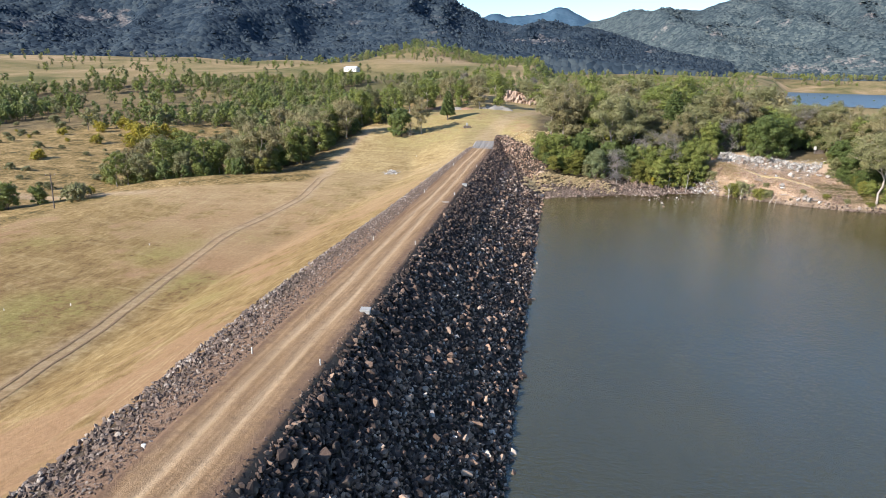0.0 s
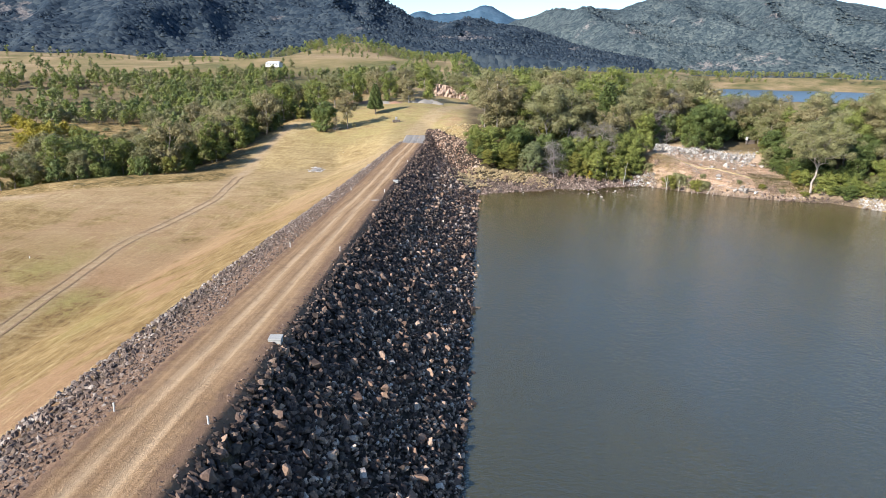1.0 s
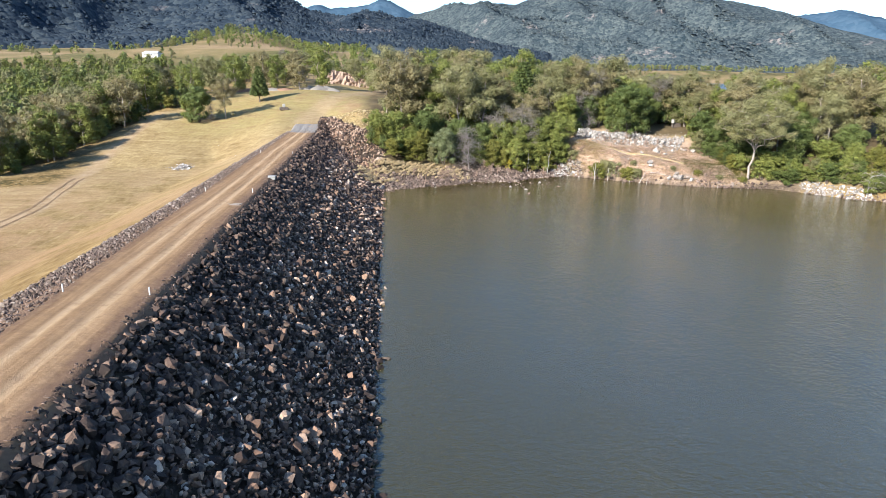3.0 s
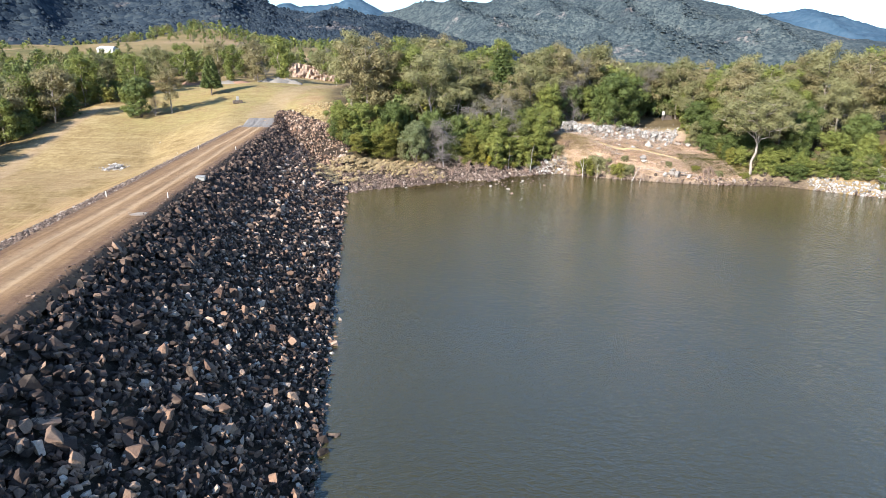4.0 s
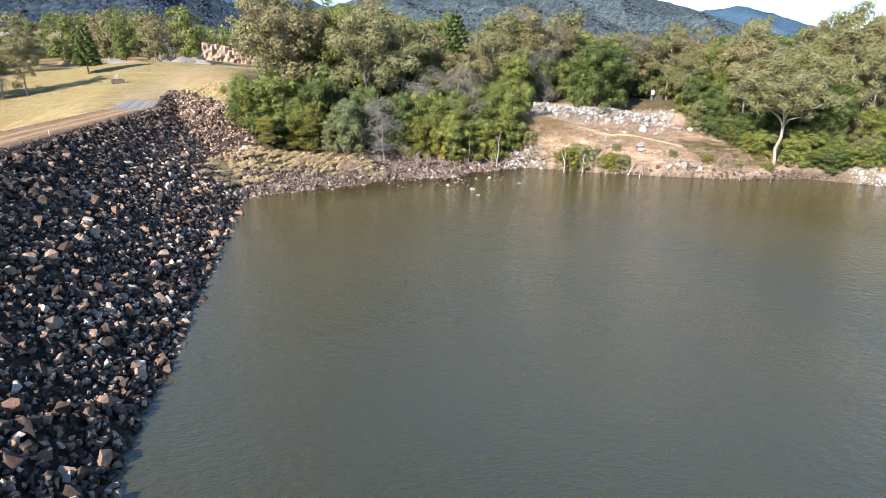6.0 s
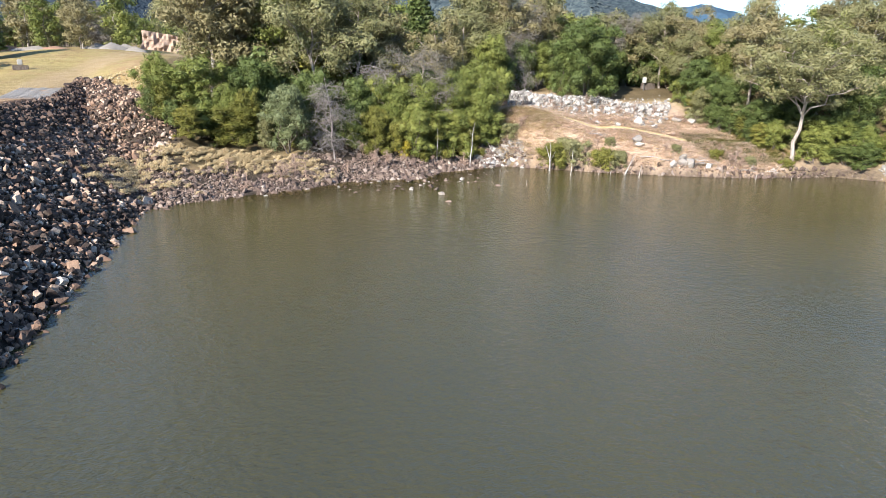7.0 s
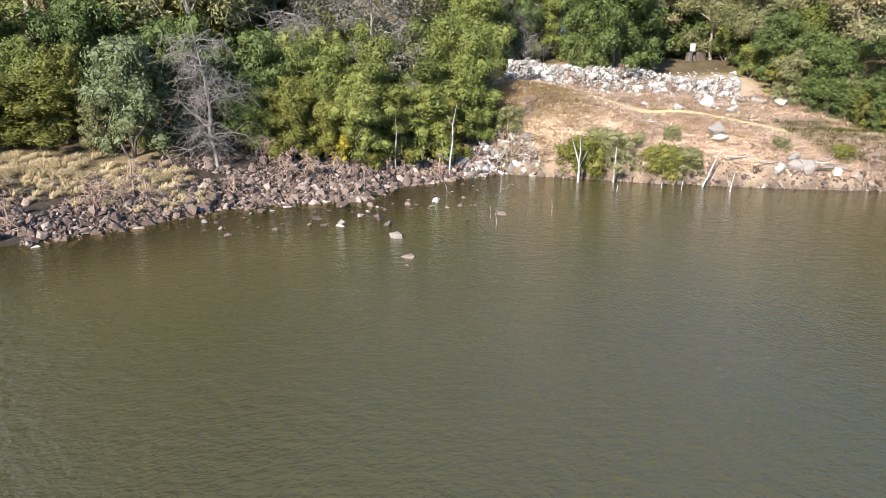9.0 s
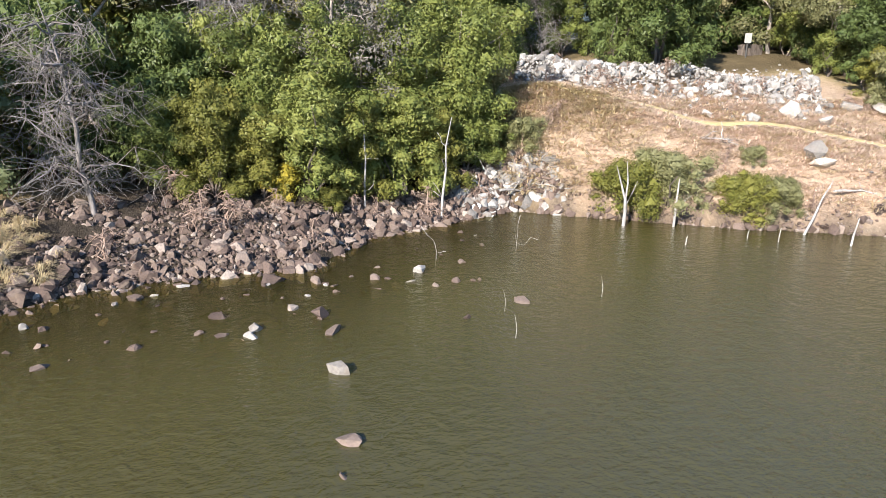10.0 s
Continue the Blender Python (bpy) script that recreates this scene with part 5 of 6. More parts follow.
# the pale rock heap on the terrace
N = 4200
t_ = rng.rand(N)
cx = np.interp(t_, [0, 0.35, 0.7, 1], [49.5, 56, 66, 74])
cy = np.interp(t_, [0, 0.35, 0.7, 1], [203, 200, 197, 196])
off = rng.normal(size=N) * np.interp(t_, [0, 0.5, 1], [1.6, 3.2, 4.0]) - np.interp(t_, [0, 0.45, 1], [0, 0.4, 2.6])
rx_, ry_ = cx + off * 0.55, cy + off * 0.83
sz = np.where(rng.rand(N) < 0.04, rng.uniform(0.6, 1.1, N), rng.uniform(0.15, 0.42, N))
hump = np.exp(-(off / 2.6) ** 2) * np.interp(t_, [0, 0.4, 1], [1.5, 1.2, 0.6])
order = np.argsort(-sz)
heap = tagged(new("rock_heap"), "long heap of pale quarried rock on the terrace", "rock heap")
rocks(heap, np.stack([rx_, ry_, ground_z(rx_, ry_) + hump * rng.rand(N) ** 0.4], -1)[order], sz[order], M_HEAP, 12, 220)


# ---- loose boulders and snags ----
def boulder(name, x, y, size, material, label, seed, lift=0.1, flat=0.8, z=None):
    r2 = np.random.RandomState(seed)
    v, f = FORMS[r2.randint(len(FORMS))]
    v = v @ rotations(1, r2)[0].T * (1.15, 0.9, flat)
    ob = new(name, mesh_np(name, v, f, material))
    base = float(ground_z(x, y)) if z is None else z
    ob.matrix_basis = pose(x, y, base + size * lift, 0, 0, r2.uniform(0, 360)) @ Matrix.Diagonal((size, size, size, 1))
    return tagged(ob, label, "boulder", "stones in the water" if z is not None else "")


wet = [(34.1, 178.6, 1.1, 1), (29.1, 169.4, 1.1, 1), (28.7, 165.5, 0.85, 0), (28.4, 164.0, 0.4, 0), (29.3, 172.6, 0.9, 0), (29.2, 174.4, 1.2, 0), (28.1, 175.4, 0.7, 0), (26.6, 173.6, 0.9, 1), (26.5, 173.0, 0.7, 1),
       (25.3, 175.2, 0.8, 0), (25.5, 173.3, 0.5, 0), (24.7, 173.8, 0.5, 0), (22.7, 173.1, 0.6, 0), (20.1, 172.4, 0.8, 0), (19.6, 174.1, 0.5, 0), (18.6, 176.1, 0.6, 1), (19.4, 175.7, 0.6, 0), (36.5, 179.5, 0.7, 0),
       (35.3, 176.8, 0.6, 0), (34.3, 176.5, 0.5, 0), (34.4, 172.6, 0.5, 0), (37.1, 173.6, 0.8, 0), (36.1, 176.7, 0.3, 0), (36.4, 176.7, 0.3, 0), (31.9, 178.1, 0.7, 0), (32.5, 178.0, 0.4, 0), (29.3, 178.4, 0.9, 0), (27.5, 179.1, 1.2, 0),
       (22.1, 178.2, 0.9, 0), (23.8, 179.4, 0.6, 1), (21.4, 177.8, 0.4, 0), (33.4, 177.4, 0.5, 1), (10.5, 172.4, 0.7, 1), (1.5, 166.8, 0.8, 0)]
for i, (x, y, s, pale) in enumerate(wet):
    boulder("boulder", x, y, s * 0.82, M_PALE if pale else M_SHORE, "pale dry boulder rising from the shallow water" if pale else "brown stone half sunk in the shallow water", 300 + i, 0.0, 0.7, 0.0)
for i, (x, y, s) in enumerate([(60.5, 182.5, 1.6), (60.6, 181.9, 1.1), (63.4, 177.9, 1.1), (64.6, 177.6, 1.5), (65.7, 177.2, 1.7), (66.8, 176.8, 1.4), (67.8, 176.3, 1.1), (65.2, 178.4, 1.0), (64.2, 188.8, 1.5), (66.0, 187.2, 1.2), (72.0, 190.7, 1.4), (74.1, 189.8, 1.4), (64.9, 188.6, 1.1), (57.8, 199.2, 1.5), (59.2, 198.6, 1.4), (56.2, 200.6, 1.2)]):
    boulder("boulder", x, y, s, M_PALE, "weathered pale boulder on the dry grass slope", 360 + i, 0.28)


def limb_mesh(seed, pts, radii, forks=0):
    r2 = np.random.RandomState(seed)
    pts = np.asarray(pts, float)
    radii = [0.58 * v for v in radii]
    pieces = [tube(pts, radii, 7)]
    for k in range(forks):
        a = pts[r2.randint(1, len(pts) - 1)]
        b = a + r2.normal(size=3) * 0.7 + np.array([0, 0, 0.5])
        pieces.append(tube(bent(a, b, r2, 4, 0.1), np.linspace(radii[-1] * 1.2, 0.015, 4), 5))
    return mesh_np("wood", *join(pieces), M_DEAD, True)


def snag(x, y, pts, radii, forks, label, seed, name="snag"):
    ob = new(name, limb_mesh(seed, pts, radii, forks))
    ob.location = (x, y, 0)
    return tagged(ob, label, "dead trunk")


snag(38.0, 187.9, [(0, 0, -0.6), (0.05, 0, 1.5), (0.3, 0.1, 3.2), (0.25, 0, 4.6), (0.6, 0, 6.3)], [0.16, 0.14, 0.11, 0.08, 0.03], 5, "slender bleached dead trunk at the waterline", 1)
snag(33.4, 188.4, [(0, 0, 0.1), (0, 0.1, 2.0), (0.1, 0, 4.0), (0.0, 0, 6.2)], [0.12, 0.1, 0.08, 0.03], 8, "thin pale dead sapling before the trees", 2)
ob = new("forked_snag", mesh_np("wood", *join([tube([(0, 0, -0.8), (0.05, 0, 0.9), (0.0, 0, 1.7)], [0.12, 0.10, 0.09], 7), tube([(0, 0, 1.6), (-0.35, 0, 2.6), (-0.75, 0, 3.7)], [0.075, 0.055, 0.02], 6), tube([(0, 0, 1.5), (0.1, 0, 2.6), (0.0, 0.1, 3.9)], [0.07, 0.05, 0.02], 6), tube([(0.03, 0, 1.2), (0.45, 0, 2.0), (0.75, 0, 2.7)], [0.05, 0.04, 0.015], 6)]), M_DEAD, True))
ob.location = (48.2, 183.9, 0)
tagged(ob, "bleached forked dead trunk standing in the water", "dead trunk")
snag(51.0, 182.9, [(0, 0, -0.8), (0.05, 0, 1.2), (0.1, 0, 2.9)], [0.15, 0.13, 0.06], 1, "broken pale dead stump in the water", 3)
snag(56.9, 179.2, [(0, 0, -0.4), (0.7, 0, 1.0), (1.3, 0.2, 2.0), (1.9, 0.2, 3.0)], [0.14, 0.12, 0.09, 0.04], 2, "leaning bleached trunk at the shore", 4)
snag(57.6, 176.6, [(0, 0, -0.5), (0.1, 0, 0.6), (0.3, 0, 1.5)], [0.11, 0.09, 0.05], 0, "short dead stump in the water", 5)
for i, (x, y) in enumerate([(53.3, 179.4), (54.4, 178.3), (49.1, 179.2), (71.5, 171.6), (76.5, 171.0)]):
    snag(x, y, [(0, 0, -0.4), (0.03, 0, 0.3), (0.08, 0, 0.5 + 0.3 * (i % 2))], [0.06, 0.05, 0.03], 0, "small dead stick rising from the water", 6 + i, "stick")
# small stones strewn in the shallows
for i in range(46):
    x = 17 + 22 * R.random()
    y = float(shore(x)) - 7.5 * R.random() ** 1.6
    boulder("stone", x, y, R.uniform(0.16, 0.42), M_PALE if i % 9 == 0 else M_SHORE, "small brown stone just breaking the shallow water", 800 + i, -0.05, 0.7, 0.0)
for i in range(34):
    x = 6 + 33 * R.random()
    y = float(shore(x)) - 1.5 - 9.5 * R.random()
    boulder("stone", x, y, R.uniform(0.3, 0.75), M_RIMROCK, "dark stone lying just under the shallow water", 900 + i, -0.38, 0.75, 0.0)
for i, (x, y) in enumerate([(35.4, 170.3), (36.0, 172.8), (40.5, 173.2), (35.4, 180.3), (39.8, 180.6)]):
    snag(x, y, [(0, 0, -0.3), (0.05, 0, 0.4), (-0.05, 0, 0.9)], [0.02, 0.018, 0.008], 2 if i > 2 else 0, "thin bare twig rising from the water", 20 + i, "twig")


def log(x, y, length, radius, turn, label, seed, tilt=4.0, forks=2):
    r2 = np.random.RandomState(seed)
    pts = bent((-length / 2, 0, 0), (length / 2, 0, 0), r2, 7, 0.03)
    ob = new("log", limb_mesh(seed, pts, np.linspace(radius, radius * 0.45, 7), forks))
    ob.matrix_basis = pose(x, y, float(ground_z(x, y)) + radius + 0.12, 0, tilt, turn)
    return tagged(ob, label, "log", "driftwood on the bank")


for i, (x, y, ln, r, a) in enumerate([(44.2, 190.3, 3.6, 0.16, 20), (45.8, 189.2, 2.8, 0.13, -35), (43.0, 191.5, 2.6, 0.1, 60), (55.4, 186.0, 2.2, 0.13, -50), (57.3, 186.0, 1.8, 0.09, 15), (56.4, 185.7, 1.6, 0.08, 75), (61.6, 179.6, 3.8, 0.14, -15), (63.2, 178.6, 3.0, 0.12, 8),
                                      (66.8, 177.6, 3.4, 0.16, -28), (69.0, 176.4, 4.0, 0.13, -12), (68.4, 177.8, 2.8, 0.1, 22), (73, 174.4, 3.2, 0.12, 5), (75.8, 173.9, 2.4, 0.1, -40), (62.8, 180.4, 2.4, 0.09, 35), (65.5, 177.9, 2.0, 0.09, -60), (60.2, 202.4, 4.2, 0.17, -25), (66.0, 196.8, 3.6, 0.14, -40), (53.5, 204.5, 3.2, 0.13, 30)]):
    log(x, y, ln, r, a, "bleached grey driftwood log on the bank", 60 + i)


# ---- low growth ----
def tuft(seed, n, height, spread, width=0.035, lean=0.0):
    r2 = np.random.RandomState(seed)
    a = r2.rand(n) * 6.283
    out = np.stack([np.cos(a), np.sin(a), a * 0], -1)
    side = np.stack([-np.sin(a), np.cos(a), a * 0], -1)
    b = out * (r2.rand(n) * spread * 0.35)[:, None]
    h = height * (0.6 + 0.6 * r2.rand(n))
    mid = b + out * (spread * 0.35 * r2.rand(n))[:, None] + np.stack([a * 0, a * 0, h * 0.7], -1)
    tip = mid + out * (spread * (0.3 + 0.5 * r2.rand(n)))[:, None] + np.stack([a * 0, a * 0, h * (0.25 - 0.45 * r2.rand(n))], -1)
    mid = mid + np.array([lean * 0.45, -lean * 0.2, 0])
    tip = tip + np.array([lean * 1.1, -lean * 0.5, -lean * 0.2])
    v = np.stack([b - side * width, b + side * width, mid + side * width * 0.7, tip, mid - side * width * 0.7], 1).reshape(-1, 3)
    i = np.arange(n)[:, None] * 5
    return v, np.concatenate([i + [0, 1, 2], i + [0, 2, 4], i + [4, 2, 3]])


def strew(name, spots, forms, material, label, scale=(0.7, 1.3), category="grass", turn=0.5):
    r2 = np.random.RandomState(len(spots))
    pieces = []
    x, y = np.asarray(spots).T
    z = ground_z(x, y)
    for k in range(len(x)):
        v, f = forms[k % len(forms)]
        s, a = r2.uniform(*scale), r2.normal() * turn
        c, d = math.cos(a) * s, math.sin(a) * s
        pieces.append((v @ np.array([[c, d, 0], [-d, c, 0], [0, 0, s]]) + (x[k], y[k], z[k]), f))
    return tagged(new(name, mesh_np(name, *join(pieces), material)), label, category, kind="stuff")


TUFTS = [tuft(400 + i, 60, 0.50, 0.62, 0.012, 0.35) for i in range(6)]
LOWTUFTS = [tuft(410 + i, 9, 0.20, 0.85, 0.020) for i in range(6)]
clump = np.array([(-3.3, 181.4), (-0.2, 179.1), (1.1, 185.7), (3.8, 186.5), (5.6, 184.1), (8.9, 185.3), (10.5, 183.0), (12.5, 183.3), (15.1, 180.1), (-3.4, 179.2), (-0.3, 174), (-4.6, 170), (-3, 176), (4.7, 181.5), (6.5, 186), (-1.5, 184), (16, 183.6)])
g = clump[rng.randint(0, len(clump), 560)] + rng.normal(size=(560, 2)) * (1.4, 1.0)
strew("straw_grass", g, TUFTS, M_STRAW, "clumps of long straw-coloured grass among the shore stones", (0.8, 1.4))
g = np.stack([-14 + 17 * rng.rand(640), 197 + 19 * rng.rand(640)], -1)
g = g[g[:, 0] > abutment_edge(g[:, 1]) + 0.6]
strew("straw_grass", g, TUFTS, M_STRAW, "long dry grass behind the dam's abutment", (0.4, 0.9))
N = 11000
gx_ = 44 + 34 * rng.rand(N)
gd = 0.8 + 19 * rng.rand(N)
g = np.stack([gx_, shore(gx_) + gd], -1)
path_at = np.interp(g[:, 0], [44, 47, 50, 54, 59, 65, 70], [202, 197.4, 193.5, 190.8, 188.4, 185.2, 182.8])
g = g[np.abs(g[:, 1] - path_at) > 0.6]
strew("dry_grass", g[:6600], LOWTUFTS, M_PINKGRASS, "matted reddish dry grass on the bank", (0.8, 1.7), turn=9.0)
strew("straw_grass", g[6600:8600], LOWTUFTS, M_STRAW, "straw-coloured grass on the bank", (0.8, 1.7), turn=9.0)
gx_ = 69 + 13 * rng.rand(900)
strew("green_grass", np.stack([gx_, shore(gx_) + 3.0 + 9 * rng.rand(900)], -1), LOWTUFTS, M_YELLOW, "fresh green grass below the trees on the bank", (0.9, 1.8), turn=9.0)
gx_ = 43.5 + 8 * rng.rand(900) ** 1.3
strew("straw_grass", np.stack([gx_, shore(gx_) + 0.8 + 9 * rng.rand(900)], -1), LOWTUFTS, M_STRAW, "tall straw-coloured grass at the foot of the trees", (1.0, 2.2), turn=9.0)
ex = rng.rand(600)
g = np.stack([np.interp(ex, [0, 0.45, 0.7, 1], [-108, -74, -62, -66]) - rng.rand(600) * 22, np.interp(ex, [0, 0.45, 0.7, 1], [142, 156, 168, 228]) + rng.rand(600) * 8], -1)
strew("rough_grass", g, LOWTUFTS, M_STRAW, "rough dry grass along the edge of the mown field", (0.25, 0.8))

SHRUBS = [Kind("shrub", bush_shape(500 + i, 2.6, 1.7, 70, 900, 0.055, 0.42), M_DARKBARK, (M_GUM, M_YELLOW)[i], "low feathery green shrub at the water's edge", "shrub") for i in range(2)]
for x, y, s, k in [(49.9, 185.8, 1.45, 1), (51.8, 184.8, 1.4, 0), (55.3, 182.2, 1.1, 1), (56.9, 181.4, 0.9, 0), (57.2, 184.0, 0.5, 0), (52.6, 184.9, 0.4, 1), (45.2, 191.8, 0.9, 0), (31.2, 187.6, 0.55, 1), (64.8, 179.6, 0.45, 0), (70, 178, 0.6, 1), (74, 176, 0.5, 0), (79, 175, 0.6, 1), (86.5, 173.8, 0.7, 0)]:
    SHRUBS[k].at(x, y, s, R.uniform(0, 360), z=float(ground_z(x, y)) - 0.55 * s)
ORANGE = Kind("autumn_shrub", bush_shape(510, 2.4, 1.3, 40, 420, 0.075, 0.42), M_DARKBARK, M_WATTLE, "small shrub with orange and yellow leaves", "shrub")
ORANGE.at(28.8, 188.2, 0.85, 10)
M_BRUSH = bark_material("red_brush", (0.20, 0.13, 0.10), (0.34, 0.25, 0.20))
BRUSH = [Kind("dry_brush", dead_shape(520 + i, 1.5, 1.2, 0.6, 0.05), M_BRUSH, M_BRUSH, "leafless reddish dry brush among the stones", "brush") for i in range(2)]
for i in range(46):
    x = R.uniform(2, 47) if i < 30 else R.uniform(46, 88)
    BRUSH[i % 2].at(x, float(shore(x)) + (R.uniform(1.5, 9) if x < 30 else R.uniform(0.8, 4.5)), R.uniform(0.6, 1.3), R.uniform(0, 360))
for i in range(26):
    t = R.random()
    BRUSH[i % 2].at(50 + 24 * t + R.uniform(-1.5, 1.5), 201.5 - 9 * t + R.uniform(-3, 2), R.uniform(0.5, 1.0), R.uniform(0, 360), label="dry grey brush beside the rock heap")
for x, y, s in [(-126, 136, 0.8), (-121, 140, 0.6), (-131, 132, 0.9)]:
    MIDB[0].at(x, y, s, R.uniform(0, 360))
WATTLE = Kind("wattle_bush", bush_shape(530, 5, 3.4, 34, 36, 0.30, 1.0), M_DARKBARK, M_WATTLE, "flowering yellow wattle bush on the rough hillside", "shrub", "wattles")
SCRUB = Kind("scrub_bush", bush_shape(531, 4, 3.0, 34, 36, 0.28, 0.9), M_DARKBARK, M_GUM, "low olive bush on the rough hillside", "shrub")
for x, y, s in [(-191, 258, 0.9), (-202, 248, 0.6), (-171, 199, 0.6), (-169, 250, 1.3), (-186, 268, 1.0), (-158, 243, 1.4), (-174, 232, 0.7), (-159, 232, 0.9), (-176, 262, 0.8), (-150, 250, 1.1), (-164, 262, 0.9)]:
    WATTLE.at(x, y, s, R.uniform(0, 360))
for x, y, s in [(-112.5, 142.3, 1.0), (-115, 147, 0.8), (-150, 210, 0.5), (-140, 190, 0.6), (-185, 215, 0.6), (-210, 230, 0.5), (-165, 180, 0.5), (-132, 205, 0.7), (-120, 190, 0.9), (-140, 235, 0.8), (-128, 225, 1.0), (-200, 280, 0.9), (-220, 270, 0.8), (-240, 290, 0.9), (-180, 290, 1.0), (-118, 214, 1.1), (-135, 160, 0.5)]:
    SCRUB.at(x, y, s, R.uniform(0, 360))
for i in range(90):
    x = R.uniform(-300, -112)
    y = R.uniform(150, 330) + 0.15 * (-x - 112)
    (WATTLE if i % 4 == 0 else SCRUB).at(x, y, R.uniform(0.22, 0.62), R.uniform(0, 360), R.uniform(0.7, 1.0))


# ---- things on and about the dam ----
def concrete_box(x, y, sx, sy, sz, z, turn=0.0):
    ob = new("concrete_box")
    part("box", box_bm(sx, sy, sz - 0.1, -0.15, 0.025), M_CONCRETE, ob)
    part("lid", box_bm(sx + 0.06, sy + 0.06, 0.09, sz - 0.24, 0.02), M_CONCRETE, ob, "pale flat lid")
    ob.matrix_basis = pose(x, y, z, 0, 0, turn)
    return tagged(ob, "squat pale concrete box at the edge of the crest road", "concrete box", "concrete boxes")


concrete_box(-13.9, 54.6, 0.85, 0.9, 0.46, CREST - 0.05, 8)
concrete_box(-14.95, 125.6, 0.9, 1.0, 0.44, CREST - 0.05, 6)
slab = new("concrete_slab", None)
part("slab", box_bm(1.5, 1.2, 0.12, 0.0, 0.02), M_DUSTY, slab)
slab.matrix_basis = pose(-15.7, 107.0, CREST - 0.045, 0, 0, 3)
tagged(slab, "flat pale concrete slab set in the gravel road", "slab")


def guide_post(x, y, z, label="white painted guide post beside the crest road"):
    ob = new("guide_post")
    part("post", box_bm(0.075, 0.075, 0.68, -0.1, 0.012), M_WHITE, ob)
    part("cap", box_bm(0.09, 0.09, 0.04, 0.58, 0.012), M_WHITE, ob)
    ob.matrix_basis = pose(x, y, z, R.uniform(-3, 3), R.uniform(-3, 3), 0)
    return tagged(ob, label, "post", "guide posts")


for y in (8.0, 43.3, 78.0, 113.8, 152.0):
    guide_post(float(mid_line(y)) + 2.72, y, CREST - 0.05)
    guide_post(float(mid_line(y)) - 2.75, y + 0.8, CREST - 0.05)
guide_post(-3.9, 198.0, float(ground_z(-3.9, 198.0)) - 0.05, "white post at the end of the abutment")
for x, y in ((-63.6, 79.1), (-70.7, 75.3), (-70.6, 108.2), (-92.5, 155), (-33, 186), (-40, 200)):
    guide_post(x, y, float(ground_z(x, y)) - 0.3, "small white marker peg in the mown field")
boulder("boulder", -19.8, 31.9, 0.32, M_WHITE, "single whitish stone beside the road", 700, 0.2)

# cairn on the lawn
cairn = new("monument")
part("base", box_bm(2.3, 1.5, 0.85, -0.1, 0.08), M_DARKBARK, cairn, "dark stone base")
part("stone", box_bm(0.75, 0.55, 0.95, 0.75, 0.1), M_CONCRETE, cairn, "pale upright stone")
cairn.matrix_basis = pose(-28.3, 228.5, float(ground_z(-28.3, 228.5)), 0, 0, 20)
tagged(cairn, "small stone monument on the mown lawn", "monument")
# board and block above the rock heap
board = new("notice_board")
part("post", box_bm(0.12, 0.12, 2.1, -0.3, 0.01), M_STEEL, board)
part("panel", box_bm(0.7, 0.06, 0.95, 1.4, 0.01, 0, -0.1), M_CONCRETE, board, "blank white panel")
board.matrix_basis = pose(76.2, 207.6, float(ground_z(76.2, 207.6)), 0, 0, -15)
tagged(board, "white notice board on a post at the forest edge", "sign")
block = new("stone_block", None)
part("block", box_bm(2.2, 1.4, 1.2, -0.2, 0.08), M_DARKBARK, block)
block.matrix_basis = pose(77.8, 208.9, float(ground_z(77.8, 208.9)), 0, 0, 10)
tagged(block, "dark stone block beside the notice board", "block")
# rubble on the field
N = 130
rubble = tagged(new("rubble_pile"), "low pile of pale broken stone on the mown field", "rubble")
off = rng.normal(size=(N, 2)) * (1.0, 1.5)
px_, py_ = -43.3 + off[:, 0], 182.3 + off[:, 1]
rocks(rubble, np.stack([px_, py_, ground_z(px_, py_) + 0.5 * np.exp(-(off ** 2).sum(1) / 2.5) * rng.rand(N) ** 0.5], -1), rng.uniform(0.2, 0.55, N), M_HEAP, 14, 60)


def heap_mound(x, y, r, h, material, label, seed):
    r2 = np.random.RandomState(seed)
    n = 28
    v, f = [], []
    for j in range(9):
        for i in range(n):
            a = i / n * 6.283
            rr = r * (j / 8) * (1 + 0.15 * math.sin(a * 3 + seed) + 0.05 * r2.rand())
            v.append((math.cos(a) * rr * 1.3, math.sin(a) * rr, h * (1 - j / 8) ** 0.9 - 0.35 * (j == 8) + 0.06 * r2.rand()))
    for j in range(8):
        for i in range(n):
            f.append((j * n + i, (j + 1) * n + i, (j + 1) * n + (i + 1) % n, j * n + (i + 1) % n))
    ob = new("gravel_mound", mesh_np("gravel_mound", np.array(v), f, material, True))
    ob.location = (x, y, float(ground_z(x, y)) - 0.05)
    return tagged(ob, label, "mound", "gravel mounds")


for i, (x, y, r, h, m) in enumerate([(-26.5, 276, 2.6, 1.4, 0), (-23.2, 275, 2.8, 1.7, 0), (-20.6, 276.5, 2.6, 1.6, 0), (-18.2, 275, 2.0, 1.2, 0), (-38.5, 274, 3.6, 0.9, 0), (-34.5, 273, 3.0, 0.7, 1), (-49.5, 275, 3.4, 1.5, 1), (-45.5, 277, 3.0, 1.1, 1)]):
    heap_mound(x, y, r, h, (M_DIRTHEAP, M_REDHEAP)[m], ("grey gravel heap beyond the lawn", "heap of red earth beyond the lawn")[m], i)
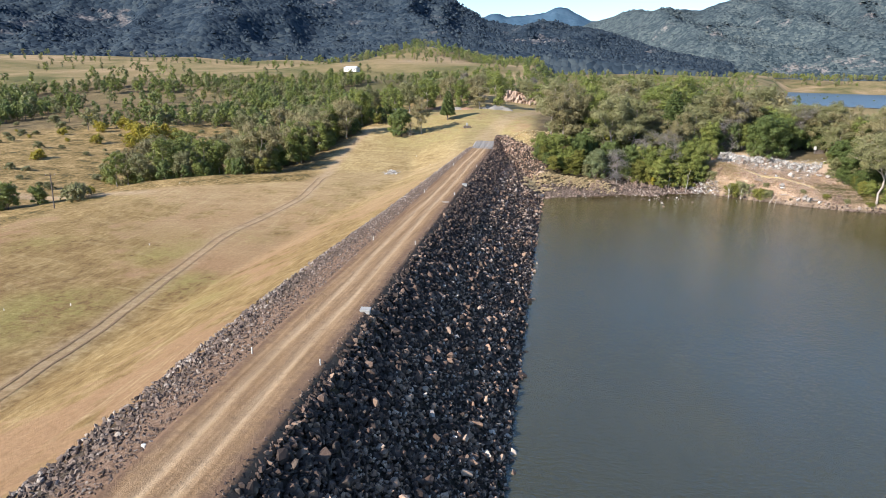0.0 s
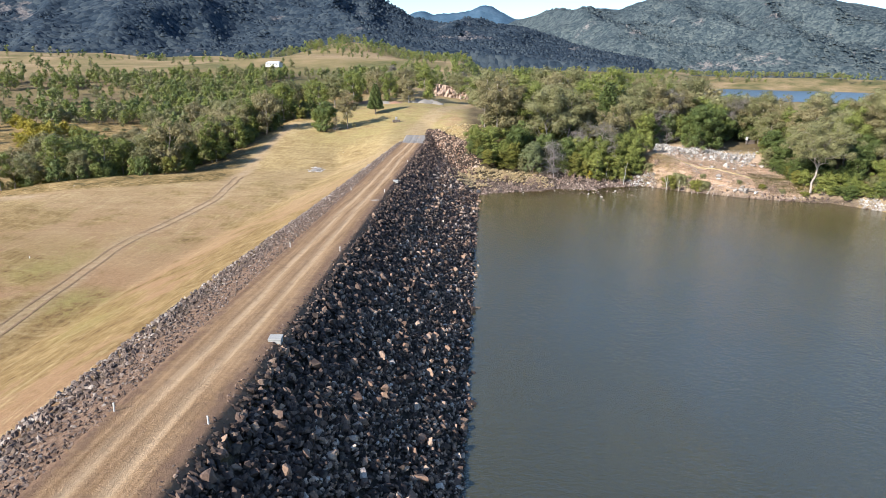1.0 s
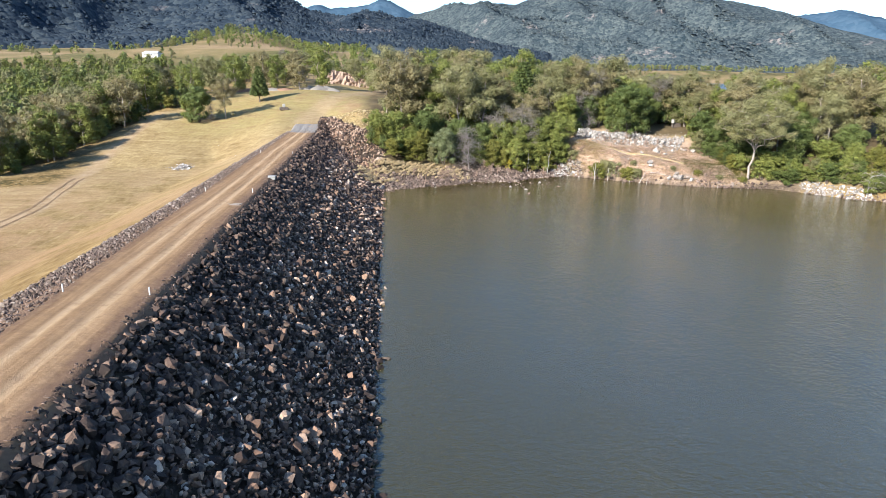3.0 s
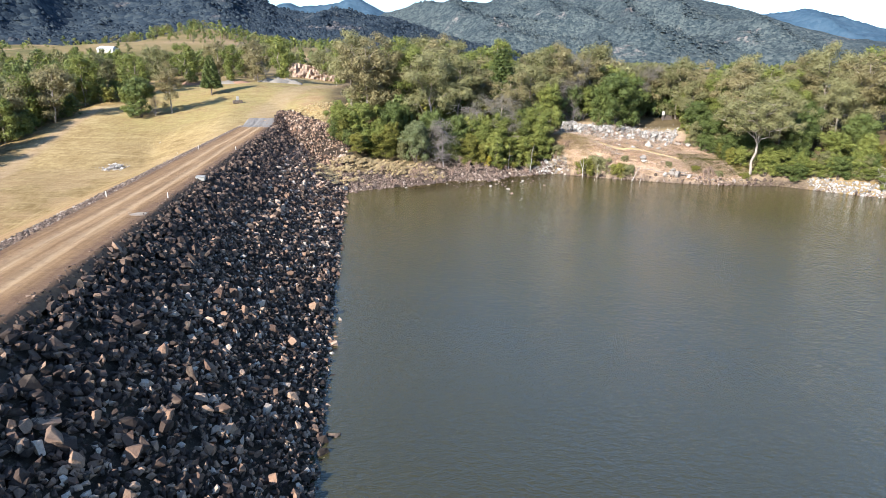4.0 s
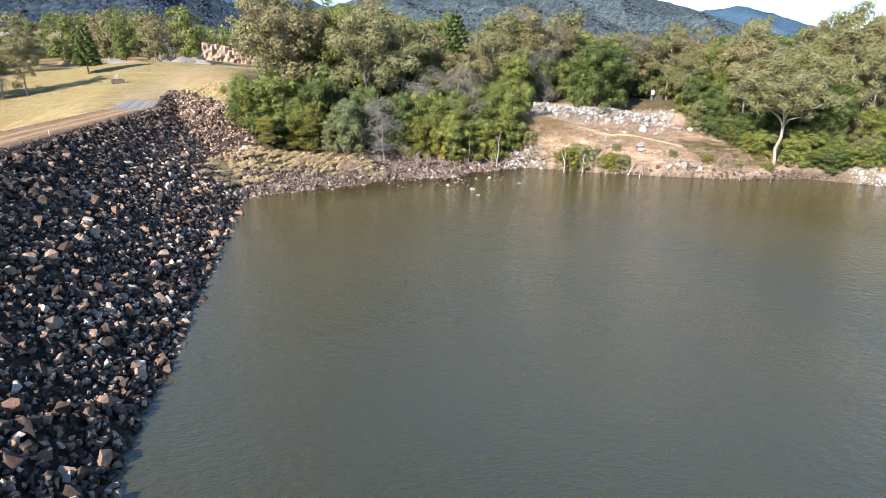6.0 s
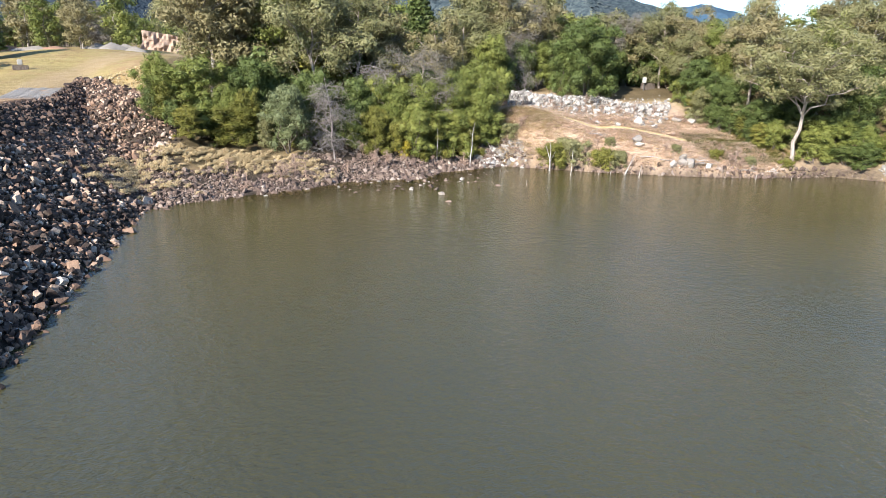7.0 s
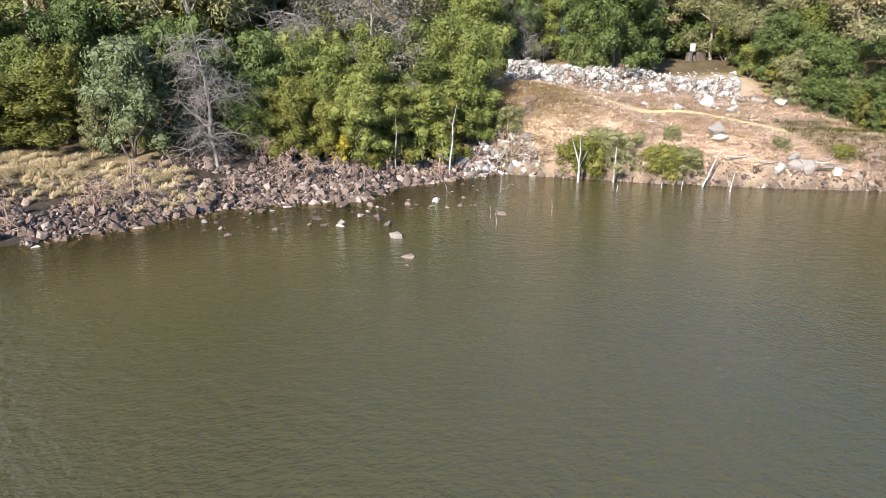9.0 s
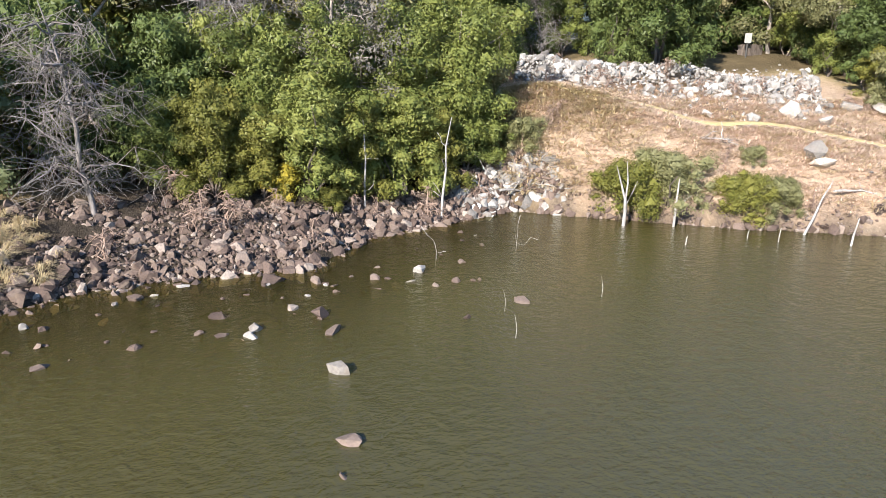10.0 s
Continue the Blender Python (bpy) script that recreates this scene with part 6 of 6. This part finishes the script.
# the cut face of the old quarry
cw, ch = 60, 14
CX, CZ = [v.ravel() for v in np.meshgrid(np.linspace(-26, 16, cw), np.linspace(0, 1, ch))]
top = 5.5 + 2.0 * soft_noise(CX, CX * 0, 9, 1)
CY = 334 + 0.12 * (CX + 5) ** 1 + CZ * 3 + 1.3 * soft_noise(CX * 3, CZ * 6, 1.0, 3)
cliff = new("quarry_face", mesh_np("quarry_face", np.stack([CX, CY, ground_z(CX, CY * 0 + 332) - 1.0 + CZ * top], -1), grid_faces(cw, ch), M_CLIFF))
tagged(cliff, "weathered reddish rock face of an old quarry", "rock face", kind="structure")

# the farmhouse
house = new("farmhouse")
part("wall", box_bm(17, 9, 3.6, -1.5, 0.02), M_WHITE, house, "white painted walls")
bm = bmesh.new()
pr = [bm.verts.new(p) for p in [(-9.2, -5.2, 2.1), (9.2, -5.2, 2.1), (9.2, 5.2, 2.1), (-9.2, 5.2, 2.1), (-7, 0, 4.3), (7, 0, 4.3)]]
for q in ((0, 1, 5, 4), (2, 3, 4, 5), (1, 2, 5), (3, 0, 4), (3, 2, 1, 0)):
    bm.faces.new([pr[i] for i in q])
part("roof", bm, M_ROOF, house, "pale metal hip roof")
for wx_ in (-5.5, -1.8, 2.2, 5.8):
    w = part("window", box_bm(1.3, 0.12, 1.1, 0.4, 0.02, wx_, -4.53), M_WHITE, house)
    part("pane", box_bm(1.1, 0.05, 0.9, 0.5, 0.0, wx_, -4.6), M_GLASS, w)
house.matrix_basis = pose(-181, 585, float(ground_z(-181, 585)) + 1.5, 0, 0, -12) @ Matrix.Diagonal((0.75, 0.75, 0.85, 1))
tagged(house, "white farmhouse with a pale roof on the far pasture", "house")

# power pole near the creek
pole = new("power_pole")
bm = bmesh.new()
bmesh.ops.create_cone(bm, segments=10, radius1=0.16, radius2=0.11, depth=8.6, matrix=Matrix.Translation((0, 0, 3.9)))
part("pole", bm, M_DARKBARK, pole)
part("crossarm", box_bm(2.2, 0.12, 0.14, 7.6, 0.01), M_DARKBARK, pole)
for ix in (-0.9, 0.0, 0.9):
    part("insulator", box_bm(0.1, 0.1, 0.2, 7.73, 0.02, ix), M_WHITE, pole)
pole.matrix_basis = pose(-110.7, 132.9, float(ground_z(-110.7, 132.9)), 0, 0, 40)
tagged(pole, "weathered timber power pole with a crossarm", "power pole")
